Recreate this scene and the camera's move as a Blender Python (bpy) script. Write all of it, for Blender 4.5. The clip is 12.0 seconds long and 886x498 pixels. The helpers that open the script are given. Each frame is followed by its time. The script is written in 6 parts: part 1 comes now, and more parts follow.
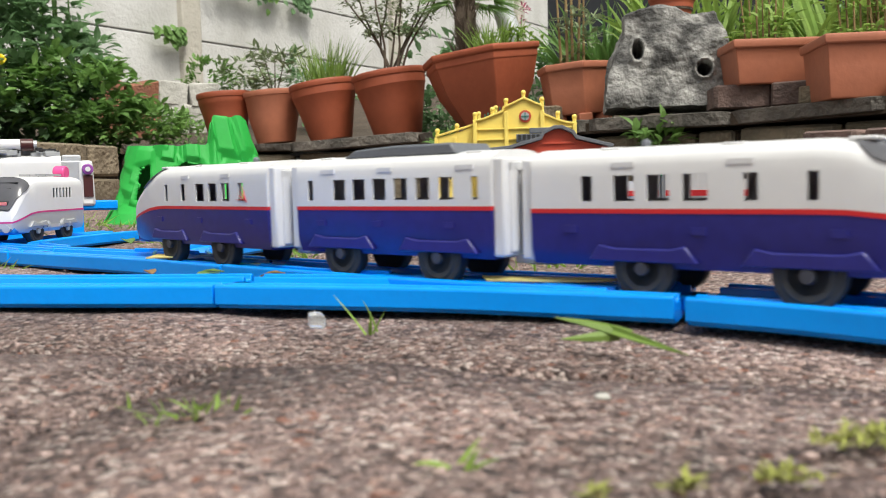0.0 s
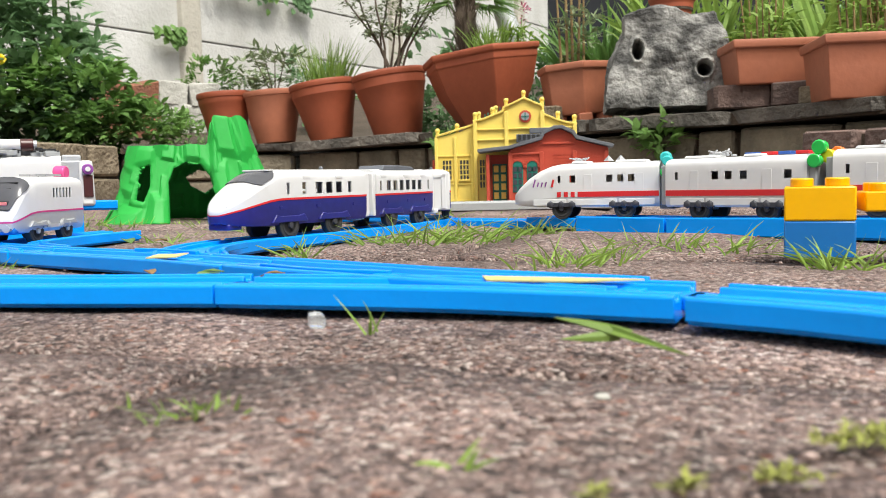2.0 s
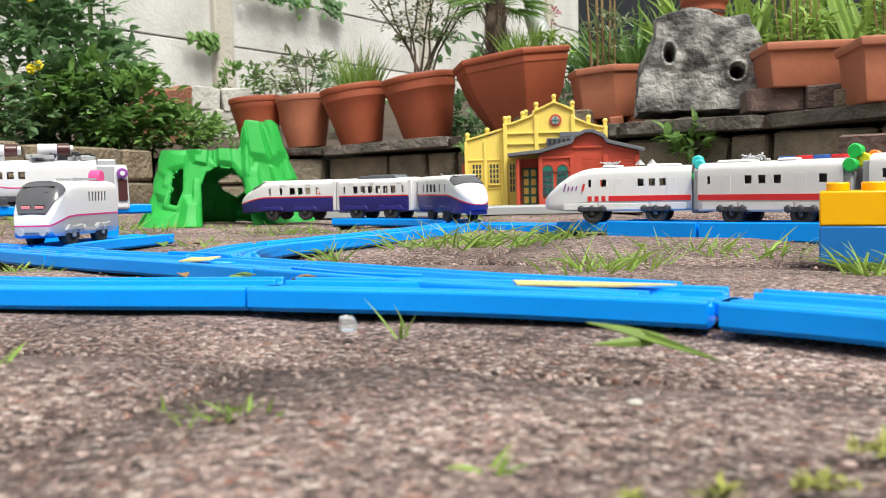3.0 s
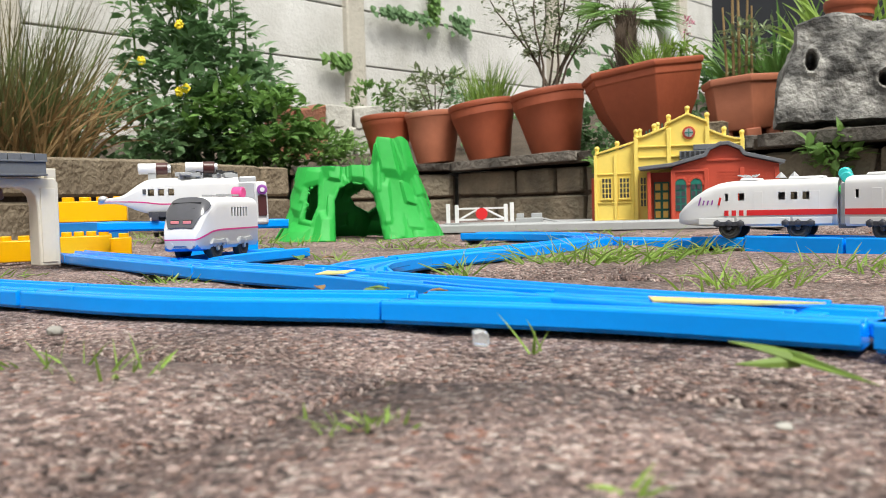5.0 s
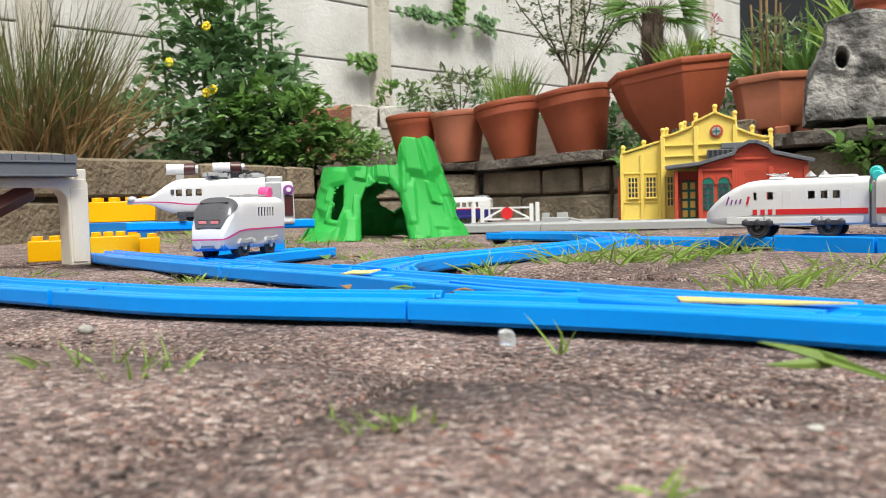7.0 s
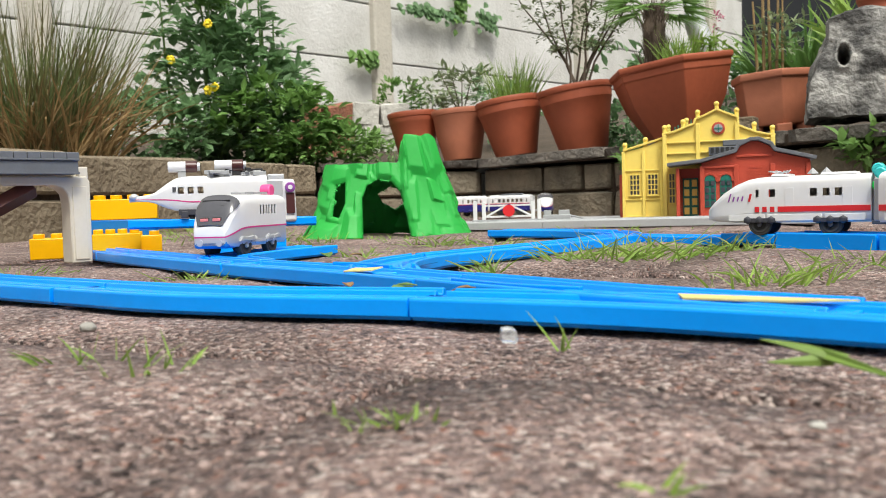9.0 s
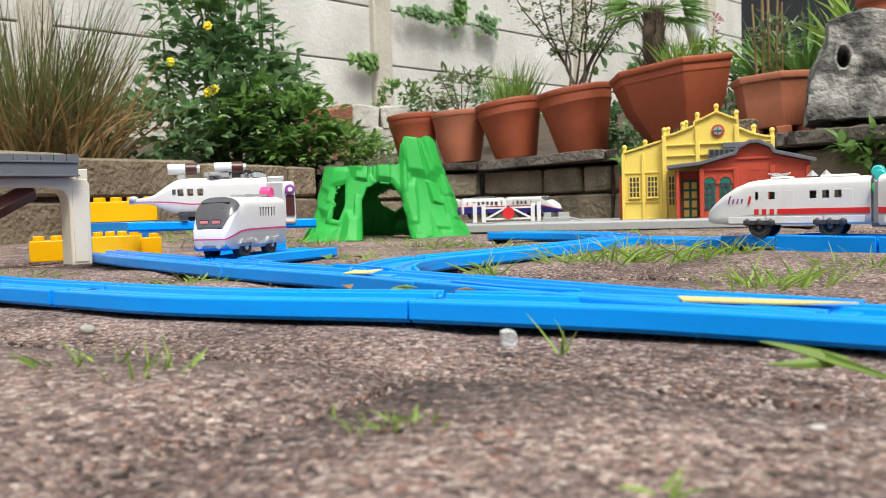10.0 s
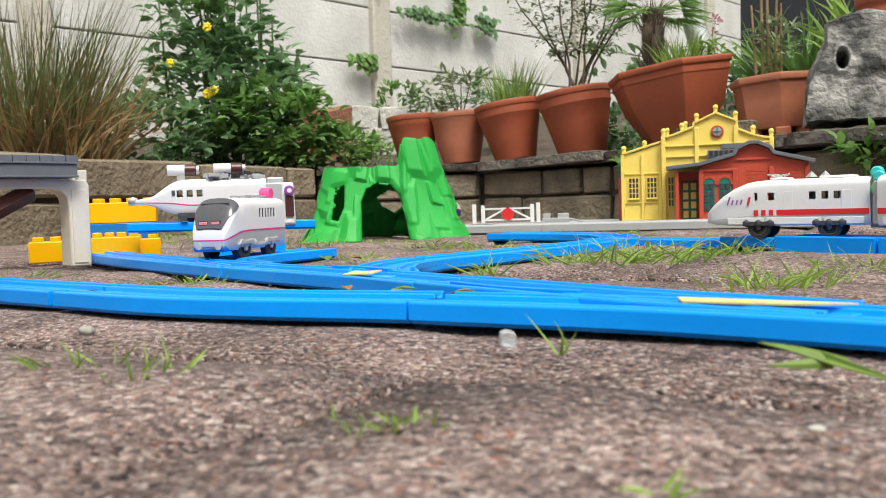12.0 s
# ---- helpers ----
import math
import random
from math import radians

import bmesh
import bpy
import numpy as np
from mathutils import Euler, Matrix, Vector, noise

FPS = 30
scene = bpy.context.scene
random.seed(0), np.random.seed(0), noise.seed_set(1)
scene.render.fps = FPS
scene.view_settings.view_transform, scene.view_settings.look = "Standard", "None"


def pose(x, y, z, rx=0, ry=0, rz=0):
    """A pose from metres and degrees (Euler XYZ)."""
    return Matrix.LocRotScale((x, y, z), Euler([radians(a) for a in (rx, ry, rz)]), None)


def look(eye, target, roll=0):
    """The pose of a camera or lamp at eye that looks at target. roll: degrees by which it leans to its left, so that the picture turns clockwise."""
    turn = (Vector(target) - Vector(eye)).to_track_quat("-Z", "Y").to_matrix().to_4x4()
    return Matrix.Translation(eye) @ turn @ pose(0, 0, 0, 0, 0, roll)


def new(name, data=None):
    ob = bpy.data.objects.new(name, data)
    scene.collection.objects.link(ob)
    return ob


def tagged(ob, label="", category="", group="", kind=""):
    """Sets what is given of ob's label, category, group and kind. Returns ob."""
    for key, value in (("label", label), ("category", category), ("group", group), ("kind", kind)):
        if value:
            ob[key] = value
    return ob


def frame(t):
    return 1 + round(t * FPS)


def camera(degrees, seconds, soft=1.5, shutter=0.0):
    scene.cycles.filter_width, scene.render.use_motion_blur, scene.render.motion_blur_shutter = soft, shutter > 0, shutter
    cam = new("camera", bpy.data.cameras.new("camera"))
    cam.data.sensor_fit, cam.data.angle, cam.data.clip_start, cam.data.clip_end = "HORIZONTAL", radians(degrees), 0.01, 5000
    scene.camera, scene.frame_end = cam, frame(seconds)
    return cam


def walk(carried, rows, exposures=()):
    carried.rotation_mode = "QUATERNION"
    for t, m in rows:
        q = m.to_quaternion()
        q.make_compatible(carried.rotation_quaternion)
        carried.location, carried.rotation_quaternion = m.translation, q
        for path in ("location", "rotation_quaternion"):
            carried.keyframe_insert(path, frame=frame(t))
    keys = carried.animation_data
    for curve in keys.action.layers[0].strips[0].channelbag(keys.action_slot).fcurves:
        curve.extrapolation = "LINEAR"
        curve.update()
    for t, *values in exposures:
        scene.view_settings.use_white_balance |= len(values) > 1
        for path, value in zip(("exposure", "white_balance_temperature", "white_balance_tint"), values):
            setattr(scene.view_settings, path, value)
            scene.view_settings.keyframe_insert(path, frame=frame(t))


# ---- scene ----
# ---------- camera ----------
cam = camera(54.0, 12.0, soft=0.9, shutter=0.15)
cam.data.dof.use_dof = True
cam.data.dof.focus_distance = 0.60
cam.data.dof.aperture_fstop = 28.0


def cam_row(yaw, pitch, roll):
    return pose(-0.003 * yaw / 12.5, 0, 0.043, 0, 0, yaw) @ pose(0, 0, 0, 90 + pitch) @ pose(0, 0, 0, 0, 0, roll)


CAM = [(0, 0, -4.5, -1.4), (0.5, 0, -4.505, -1.4), (1, 0, -4.497, -1.4), (1.5, 0, -4.497, -1.395), (2, 0, -4.497, -1.39),
       (2.3, 0.08, -4.49, -1.37), (2.5, 0.423, -4.412, -1.33), (2.7, 0.80, -4.33, -1.34), (3.5, 4.6, -3.85, -1.41),
       (4.3, 8.0, -3.33, -1.47), (4.5, 8.846, -3.246, -1.49),
       (5, 10.238, -2.994, -1.584), (5.5, 11.094, -2.961, -1.59), (6, 11.562, -3.099, -1.65), (6.5, 11.785, -3.059, -1.65),
       (7, 11.893, -2.970, -1.69), (8, 11.96, -3.06, -1.71), (9, 12.008, -3.135, -1.73), (9.5, 11.994, -3.102, -1.71), (10, 11.986, -2.984, -1.72),
       (10.5, 11.985, -3.015, -1.72), (11, 11.961, -2.962, -1.69), (11.5, 11.946, -2.898, -1.70), (12, 11.943, -2.921, -1.73)]
walk(cam, [(r[0], cam_row(*r[1:])) for r in CAM], exposures=[(0, 0.70, 6700, 6), (0.5, 0.82, 6700, 6), (1.0, 0.88, 6700, 6), (2.5, 0.88, 6700, 6), (4.5, 0.84, 6700, 6), (5.5, 0.77, 6700, 6), (12, 0.75, 6700, 6)])

# ---------- light: bright overcast day ----------
world = bpy.data.worlds.new("world")
scene.world = world
world.use_nodes = True
wn = world.node_tree
sky = wn.nodes.new("ShaderNodeTexSky")
sky.sky_type = "NISHITA"
sky.sun_disc = False
sky.sun_elevation, sky.sun_rotation = radians(58), radians(150)
sky.air_density, sky.dust_density, sky.ozone_density = 1.0, 4.0, 1.0
bg = wn.nodes["Background"]
bg.inputs["Strength"].default_value = 0.15
haze = wn.nodes.new("ShaderNodeHueSaturation")
haze.inputs["Saturation"].default_value = 0.15
wn.links.new(sky.outputs[0], haze.inputs["Color"])
wn.links.new(haze.outputs[0], bg.inputs["Color"])
sun = new("sun", bpy.data.lights.new("sun", "SUN"))
sun.data.energy, sun.data.angle, sun.data.color = 1.5, radians(14), (1.0, 0.96, 0.9)
sun.matrix_world = look((1.2, -2.0, 4.0), (0, 0.2, 0))


# ---------- materials ----------
def mat(name, color, rough=0.5, var=0.12, scale=30.0, bump=0.0, bscale=200.0, metal=0.0, color2=None, spread=0.5, island=False, spec=0.5, translucent=0.0, stone=False):
    """Two scales of colour variation and a fine relief."""
    m = bpy.data.materials.new(name)
    m.use_nodes = True
    nt = m.node_tree
    b = nt.nodes["Principled BSDF"]
    b.inputs["Roughness"].default_value, b.inputs["Metallic"].default_value = rough, metal
    b.inputs["Specular IOR Level"].default_value = spec
    geo = nt.nodes.new("ShaderNodeNewGeometry")
    n1 = nt.nodes.new("ShaderNodeTexNoise")
    n1.inputs["Scale"].default_value, n1.inputs["Detail"].default_value = scale, 6
    tc = nt.nodes.new("ShaderNodeTexCoord")
    where = geo.outputs["Position"] if stone else tc.outputs["Object"]
    nt.links.new(where, n1.inputs["Vector"])
    ramp = nt.nodes.new("ShaderNodeValToRGB")
    ramp.color_ramp.elements[0].position, ramp.color_ramp.elements[1].position = 0.5 - spread / 2, 0.5 + spread / 2
    c2 = color2 or tuple(c * (1 - var) for c in color)
    ramp.color_ramp.elements[0].color, ramp.color_ramp.elements[1].color = (*c2, 1), (*color, 1)
    nt.links.new(n1.outputs["Fac"], ramp.inputs["Fac"])
    n2 = nt.nodes.new("ShaderNodeTexNoise")
    n2.inputs["Scale"].default_value, n2.inputs["Detail"].default_value = scale * 9, 3
    nt.links.new(where, n2.inputs["Vector"])
    hsv = nt.nodes.new("ShaderNodeHueSaturation")
    mr = nt.nodes.new("ShaderNodeMapRange")
    mr.inputs["To Min"].default_value, mr.inputs["To Max"].default_value = 1 - var, 1 + var
    if island or stone:
        own = nt.nodes.new("ShaderNodeObjectInfo")
        add = nt.nodes.new("ShaderNodeMath")
        add.operation = "ADD"
        nt.links.new(n2.outputs["Fac"], add.inputs[0])
        nt.links.new(own.outputs["Random"] if stone else geo.outputs["Random Per Island"], add.inputs[1])
        half = nt.nodes.new("ShaderNodeMath")
        half.operation = "MULTIPLY"
        half.inputs[1].default_value = 0.5
        nt.links.new(add.outputs[0], half.inputs[0])
        nt.links.new(half.outputs[0], mr.inputs["Value"])
    else:
        nt.links.new(n2.outputs["Fac"], mr.inputs["Value"])
    nt.links.new(mr.outputs[0], hsv.inputs["Value"])
    nt.links.new(ramp.outputs["Color"], hsv.inputs["Color"])
    nt.links.new(hsv.outputs["Color"], b.inputs["Base Color"])
    if bump:
        bn = nt.nodes.new("ShaderNodeTexNoise")
        bn.inputs["Scale"].default_value, bn.inputs["Detail"].default_value = bscale, 6
        nt.links.new(where, bn.inputs["Vector"])
        bp = nt.nodes.new("ShaderNodeBump")
        bp.inputs["Strength"].default_value, bp.inputs["Distance"].default_value = bump, 1.0 / bscale
        nt.links.new(bn.outputs["Fac"], bp.inputs["Height"])
        nt.links.new(bp.outputs["Normal"], b.inputs["Normal"])
    if translucent:
        tr = nt.nodes.new("ShaderNodeBsdfTranslucent")
        nt.links.new(hsv.outputs["Color"], tr.inputs["Color"])
        mx = nt.nodes.new("ShaderNodeMixShader")
        mx.inputs[0].default_value = translucent
        out = nt.nodes["Material Output"]
        nt.links.new(b.outputs[0], mx.inputs[1])
        nt.links.new(tr.outputs[0], mx.inputs[2])
        nt.links.new(mx.outputs[0], out.inputs["Surface"])
    return m


def aggregate(name, tone, seed):
    """Worn exposed-aggregate concrete: small stones of many colours in a grey-brown matrix."""
    m = bpy.data.materials.new(name)
    m.use_nodes = True
    nt = m.node_tree
    b = nt.nodes["Principled BSDF"]
    b.inputs["Roughness"].default_value = 0.85
    b.inputs["Specular IOR Level"].default_value = 0.25
    tc = nt.nodes.new("ShaderNodeTexCoord")
    mapping = nt.nodes.new("ShaderNodeMapping")
    mapping.inputs["Location"].default_value = (seed, seed * 2, 0)
    nt.links.new(tc.outputs["Object"], mapping.inputs["Vector"])
    v = nt.nodes.new("ShaderNodeTexVoronoi")
    v.inputs["Scale"].default_value = 540
    nt.links.new(mapping.outputs[0], v.inputs["Vector"])
    sep = nt.nodes.new("ShaderNodeSeparateColor")
    nt.links.new(v.outputs["Color"], sep.inputs[0])
    ramp = nt.nodes.new("ShaderNodeValToRGB")
    cr = ramp.color_ramp
    cols = [(0, (0.085, 0.070, 0.068)), (0.2, (0.20, 0.148, 0.137)), (0.4, (0.37, 0.272, 0.247)), (0.58, (0.24, 0.190, 0.183)), (0.76, (0.47, 0.365, 0.335)), (0.9, (0.64, 0.56, 0.52)), (1, (0.33, 0.165, 0.125))]
    cr.elements[0].position, cr.elements[0].color = 0, (*cols[0][1], 1)
    cr.elements[1].position, cr.elements[1].color = 1, (*cols[-1][1], 1)
    for p, c in cols[1:-1]:
        cr.elements.new(p).color = (*c, 1)
    nt.links.new(sep.outputs[0], ramp.inputs["Fac"])
    big = nt.nodes.new("ShaderNodeTexNoise")
    big.inputs["Scale"].default_value, big.inputs["Detail"].default_value = 14, 8
    nt.links.new(mapping.outputs[0], big.inputs["Vector"])
    mr = nt.nodes.new("ShaderNodeMapRange")
    mr.inputs["From Min"].default_value, mr.inputs["From Max"].default_value = 0.3, 0.7
    mr.inputs["To Min"].default_value, mr.inputs["To Max"].default_value = 0.48 * tone, 1.14 * tone
    nt.links.new(big.outputs["Fac"], mr.inputs["Value"])
    hsv = nt.nodes.new("ShaderNodeHueSaturation")
    hsv.inputs["Saturation"].default_value = 1.15
    nt.links.new(mr.outputs[0], hsv.inputs["Value"])
    nt.links.new(ramp.outputs[0], hsv.inputs["Color"])
    nt.links.new(hsv.outputs[0], b.inputs["Base Color"])
    v2 = nt.nodes.new("ShaderNodeTexVoronoi")
    v2.inputs["Scale"].default_value = 1150
    nt.links.new(mapping.outputs[0], v2.inputs["Vector"])
    sep2 = nt.nodes.new("ShaderNodeSeparateColor")
    nt.links.new(v2.outputs["Color"], sep2.inputs[0])
    grain = nt.nodes.new("ShaderNodeMapRange")
    grain.inputs["To Min"].default_value, grain.inputs["To Max"].default_value = 0.65, 1.3
    nt.links.new(sep2.outputs[1], grain.inputs["Value"])
    seam = nt.nodes.new("ShaderNodeTexVoronoi")
    seam.feature = "DISTANCE_TO_EDGE"
    seam.inputs["Scale"].default_value = 460
    nt.links.new(mapping.outputs[0], seam.inputs["Vector"])
    groove = nt.nodes.new("ShaderNodeMapRange")
    groove.inputs["From Max"].default_value = 0.10
    groove.inputs["To Min"].default_value, groove.inputs["To Max"].default_value = 0.5, 1.0
    nt.links.new(seam.outputs["Distance"], groove.inputs["Value"])
    mul = nt.nodes.new("ShaderNodeMath")
    mul.operation = "MULTIPLY"
    nt.links.new(grain.outputs[0], mul.inputs[0])
    nt.links.new(groove.outputs[0], mul.inputs[1])
    mul2 = nt.nodes.new("ShaderNodeMath")
    mul2.operation = "MULTIPLY"
    nt.links.new(mul.outputs[0], mul2.inputs[0])
    nt.links.new(mr.outputs[0], mul2.inputs[1])
    nt.links.new(mul2.outputs[0], hsv.inputs["Value"])
    fine = nt.nodes.new("ShaderNodeTexNoise")
    fine.inputs["Scale"].default_value, fine.inputs["Detail"].default_value = 700, 6
    nt.links.new(mapping.outputs[0], fine.inputs["Vector"])
    inv = nt.nodes.new("ShaderNodeMath")
    inv.operation = "SUBTRACT"
    nt.links.new(fine.outputs["Fac"], inv.inputs[0])
    nt.links.new(v.outputs["Distance"], inv.inputs[1])
    bp = nt.nodes.new("ShaderNodeBump")
    bp.inputs["Strength"].default_value, bp.inputs["Distance"].default_value = 0.9, 0.0022
    nt.links.new(inv.outputs[0], bp.inputs["Height"])
    nt.links.new(bp.outputs["Normal"], b.inputs["Normal"])
    return m


M = {
    "paver": aggregate("paver", 1.05, 0.0),
    "pebble": mat("pebble", (0.43, 0.32, 0.29), 0.8, 0.55, 25, 0.4, 500, color2=(0.19, 0.145, 0.13), island=True),
    "soil": mat("soil", (0.085, 0.06, 0.04), 0.95, 0.3, 20, 0.8, 90, color2=(0.04, 0.03, 0.022)),
    "blue": mat("blue_plastic", (0.0, 0.31, 0.97), 0.24, 0.05, 12, 0.05, 300, color2=(0.0, 0.275, 0.91), spec=0.30),
    "yellow_mark": mat("yellow_mark", (0.72, 0.62, 0.22), 0.5, 0.15, 60),
    "white": mat("white_plastic", (0.71, 0.71, 0.715), 0.30, 0.03, 20, 0.02, 200, color2=(0.65, 0.65, 0.66)),
    "navy": mat("navy_plastic", (0.022, 0.024, 0.20), 0.28, 0.08, 230, 0.02, 200, color2=(0.018, 0.018, 0.16)),
    "red": mat("red_paint", (0.62, 0.02, 0.025), 0.4, 0.05),
    "pink": mat("pink_paint", (0.60, 0.04, 0.22), 0.4, 0.05),
    "grey": mat("grey_plastic", (0.125, 0.135, 0.155), 0.5, 0.12, 60, 0.1, 400),
    "charcoal": mat("charcoal_plastic", (0.045, 0.047, 0.06), 0.5, 0.1),
    "lgrey": mat("light_grey_plastic", (0.36, 0.37, 0.38), 0.5, 0.08, 40),
    "silver": mat("silver_paint", (0.52, 0.53, 0.55), 0.35, 0.05, 40, metal=0.3),
    "black": mat("black_plastic", (0.025, 0.025, 0.027), 0.5, 0.15),
    "rubber": mat("rubber", (0.035, 0.035, 0.035), 0.75, 0.2),
    "glassy": mat("window_print", (0.085, 0.085, 0.095), 0.18, 0.1),
    "green": mat("green_plastic", (0.03, 0.37, 0.065), 0.5, 0.08, 18, 0.04, 150, color2=(0.014, 0.32, 0.04), spec=0.3),
    "station": mat("cream_yellow_plastic", (0.80, 0.62, 0.14), 0.5, 0.06, 20, color2=(0.74, 0.56, 0.12)),
    "brickred": mat("red_plastic", (0.50, 0.07, 0.035), 0.5, 0.10, 30, color2=(0.42, 0.055, 0.03)),
    "dgreen": mat("dark_green_plastic", (0.01, 0.16, 0.12), 0.45, 0.05),
    "lego_y": mat("yellow_plastic", (0.90, 0.46, 0.0), 0.3, 0.04, 30),
    "lego_b": mat("brick_blue_plastic", (0.01, 0.16, 0.50), 0.3, 0.05, 30),
    "cream": mat("cream_plastic", (0.66, 0.61, 0.52), 0.45, 0.05, 30),
    "terra": mat("terracotta_plastic", (0.37, 0.088, 0.038), 0.6, 0.14, 7, 0.06, 120, color2=(0.27, 0.062, 0.028)),
    "terra2": mat("faded_terracotta", (0.45, 0.15, 0.078), 0.65, 0.12, 7, 0.06, 120, color2=(0.34, 0.12, 0.07)),
    "stone": mat("old_stone", (0.27, 0.225, 0.16), 0.9, 0.3, 16, 0.8, 90, color2=(0.11, 0.095, 0.07), stone=True),
    "slab": mat("weathered_slab", (0.19, 0.168, 0.145), 0.9, 0.3, 14, 0.9, 80, color2=(0.04, 0.037, 0.032), stone=True),
    "block": mat("brown_block", (0.27, 0.22, 0.155), 0.9, 0.3, 14, 0.9, 90, color2=(0.15, 0.115, 0.075), stone=True),
    "brick": mat("dark_brick", (0.20, 0.125, 0.105), 0.9, 0.3, 20, 0.8, 100, color2=(0.09, 0.065, 0.058), stone=True),
    "redbrick": mat("red_brick", (0.33, 0.13, 0.075), 0.9, 0.25, 20, 0.7, 100, color2=(0.2, 0.09, 0.06), stone=True),
    "rock": mat("grey_rock", (0.37, 0.36, 0.34), 0.9, 0.35, 22, 1.0, 110, color2=(0.06, 0.058, 0.056), spread=0.24),
    "fence": mat("painted_concrete", (0.61, 0.605, 0.59), 0.9, 0.08, 3, 0.35, 60, color2=(0.42, 0.41, 0.385), spread=0.45),
    "post": mat("bare_concrete", (0.50, 0.47, 0.41), 0.9, 0.12, 5, 0.4, 60, color2=(0.38, 0.35, 0.30)),
    "whitestone": mat("pale_stone", (0.55, 0.53, 0.49), 0.9, 0.2, 10, 0.6, 60, color2=(0.3, 0.29, 0.26), stone=True),
    "leaf_d": mat("dark_leaf", (0.23, 0.37, 0.18), 0.5, 0.45, 6, color2=(0.12, 0.23, 0.10), island=True, translucent=0.45),
    "leaf_m": mat("mid_leaf", (0.20, 0.35, 0.09), 0.5, 0.4, 8, color2=(0.11, 0.22, 0.06), island=True, translucent=0.4),
    "leaf_l": mat("light_leaf", (0.33, 0.46, 0.10), 0.55, 0.35, 10, color2=(0.18, 0.31, 0.06), island=True, translucent=0.35),
    "grey_leaf": mat("grey_leaf", (0.30, 0.36, 0.20), 0.6, 0.4, 8, color2=(0.17, 0.22, 0.11), island=True, translucent=0.25),
    "blade": mat("grass_blade", (0.36, 0.52, 0.10), 0.5, 0.45, 20, color2=(0.16, 0.29, 0.05), island=True, translucent=0.35),
    "dry": mat("dry_stalk", (0.34, 0.23, 0.10), 0.7, 0.4, 12, color2=(0.20, 0.12, 0.05), island=True, translucent=0.2),
    "rush": mat("rush_blade", (0.12, 0.19, 0.06), 0.6, 0.5, 12, color2=(0.13, 0.085, 0.035), island=True, translucent=0.2),
    "twig": mat("twig", (0.13, 0.095, 0.07), 0.85, 0.3, 20),
    "flower": mat("yellow_flower", (0.85, 0.65, 0.02), 0.5, 0.1),
    "pinkflower": mat("pink_flower", (0.75, 0.25, 0.40), 0.5, 0.1),
    "moss": mat("moss", (0.36, 0.38, 0.09), 0.9, 0.4, 40, 0.8, 300, color2=(0.19, 0.2, 0.05), island=True),
    "tarp": mat("black_sheet", (0.012, 0.014, 0.02), 0.55, 0.2, 6),
    "zinc": mat("zinc", (0.55, 0.56, 0.57), 0.45, 0.1, 20, metal=0.5),
    "purple": mat("purple_plastic", (0.28, 0.08, 0.34), 0.25, 0.1),
    "hotpink": mat("pink_plastic", (0.80, 0.09, 0.30), 0.3, 0.1),
    "cgreen": mat("clear_green", (0.03, 0.55, 0.10), 0.15, 0.1),
    "cteal": mat("clear_teal", (0.05, 0.55, 0.55), 0.15, 0.1),
    "corange": mat("clear_orange", (0.90, 0.22, 0.05), 0.15, 0.1),
    "cyellow": mat("clear_yellow", (0.85, 0.75, 0.04), 0.15, 0.1),
    "blue2": mat("mid_blue", (0.03, 0.11, 0.42), 0.4, 0.1),
    "lamp_pink": mat("pale_pink_lens", (0.80, 0.26, 0.27), 0.25, 0.1),
    "maroon": mat("maroon_plastic", (0.07, 0.02, 0.018), 0.35, 0.1),
}


# pale scuffs on the running train's blue paint
scuff = next(n for n in M["navy"].node_tree.nodes if n.type == "VALTORGB").color_ramp
scuff.elements.new(0.765).color = (0.5, 0.5, 0.55, 1)


# ---------- mesh helpers ----------
def mesh_ob(name, bm, material, parent=None, label="", smooth=None, bevel=0.0, m=None):
    data = bpy.data.meshes.new(name)
    bm.normal_update()
    bm.to_mesh(data)
    bm.free()
    if material is not None:
        data.materials.append(M[material] if isinstance(material, str) else material)
    ob = new(name, data)
    if smooth is not None:
        for p in data.polygons:
            p.use_smooth = True
        data.set_sharp_from_angle(angle=radians(smooth))
    if bevel:
        bv = ob.modifiers.new("bevel", "BEVEL")
        bv.width, bv.segments, bv.limit_method = bevel, 2, "ANGLE"
    if parent is not None:
        ob.parent = parent
    if m is not None:
        ob.matrix_basis = m
    if label:
        ob["label"] = label
    return ob


def part(name, bm, material, parent, label="", smooth=35, bevel=0.0, m=None):
    return mesh_ob(name, bm, material, parent, label, smooth, bevel, m)


def thing(name, label, category, m=None, group="", kind=""):
    e = new(name)
    e.empty_display_size = 0.02
    if m is not None:
        e.matrix_basis = m
    return tagged(e, label, category, group, kind)


def box(bm, cx, cy, cz, sx, sy, sz, rz=0.0, taper=1.0):
    """A box with its centre and full sizes; taper scales its top."""
    r = bmesh.ops.create_cube(bm, size=1.0)
    for v in r["verts"]:
        k = taper if v.co.z > 0 else 1.0
        v.co = Vector((v.co.x * sx * k, v.co.y * sy * k, v.co.z * sz))
    if rz:
        bmesh.ops.rotate(bm, verts=r["verts"], cent=(0, 0, 0), matrix=Matrix.Rotation(radians(rz), 3, "Z"))
    bmesh.ops.translate(bm, verts=r["verts"], vec=(cx, cy, cz))
    return r["verts"]


def boxes(*rows):
    bm = bmesh.new()
    for r in rows:
        box(bm, *r)
    return bm


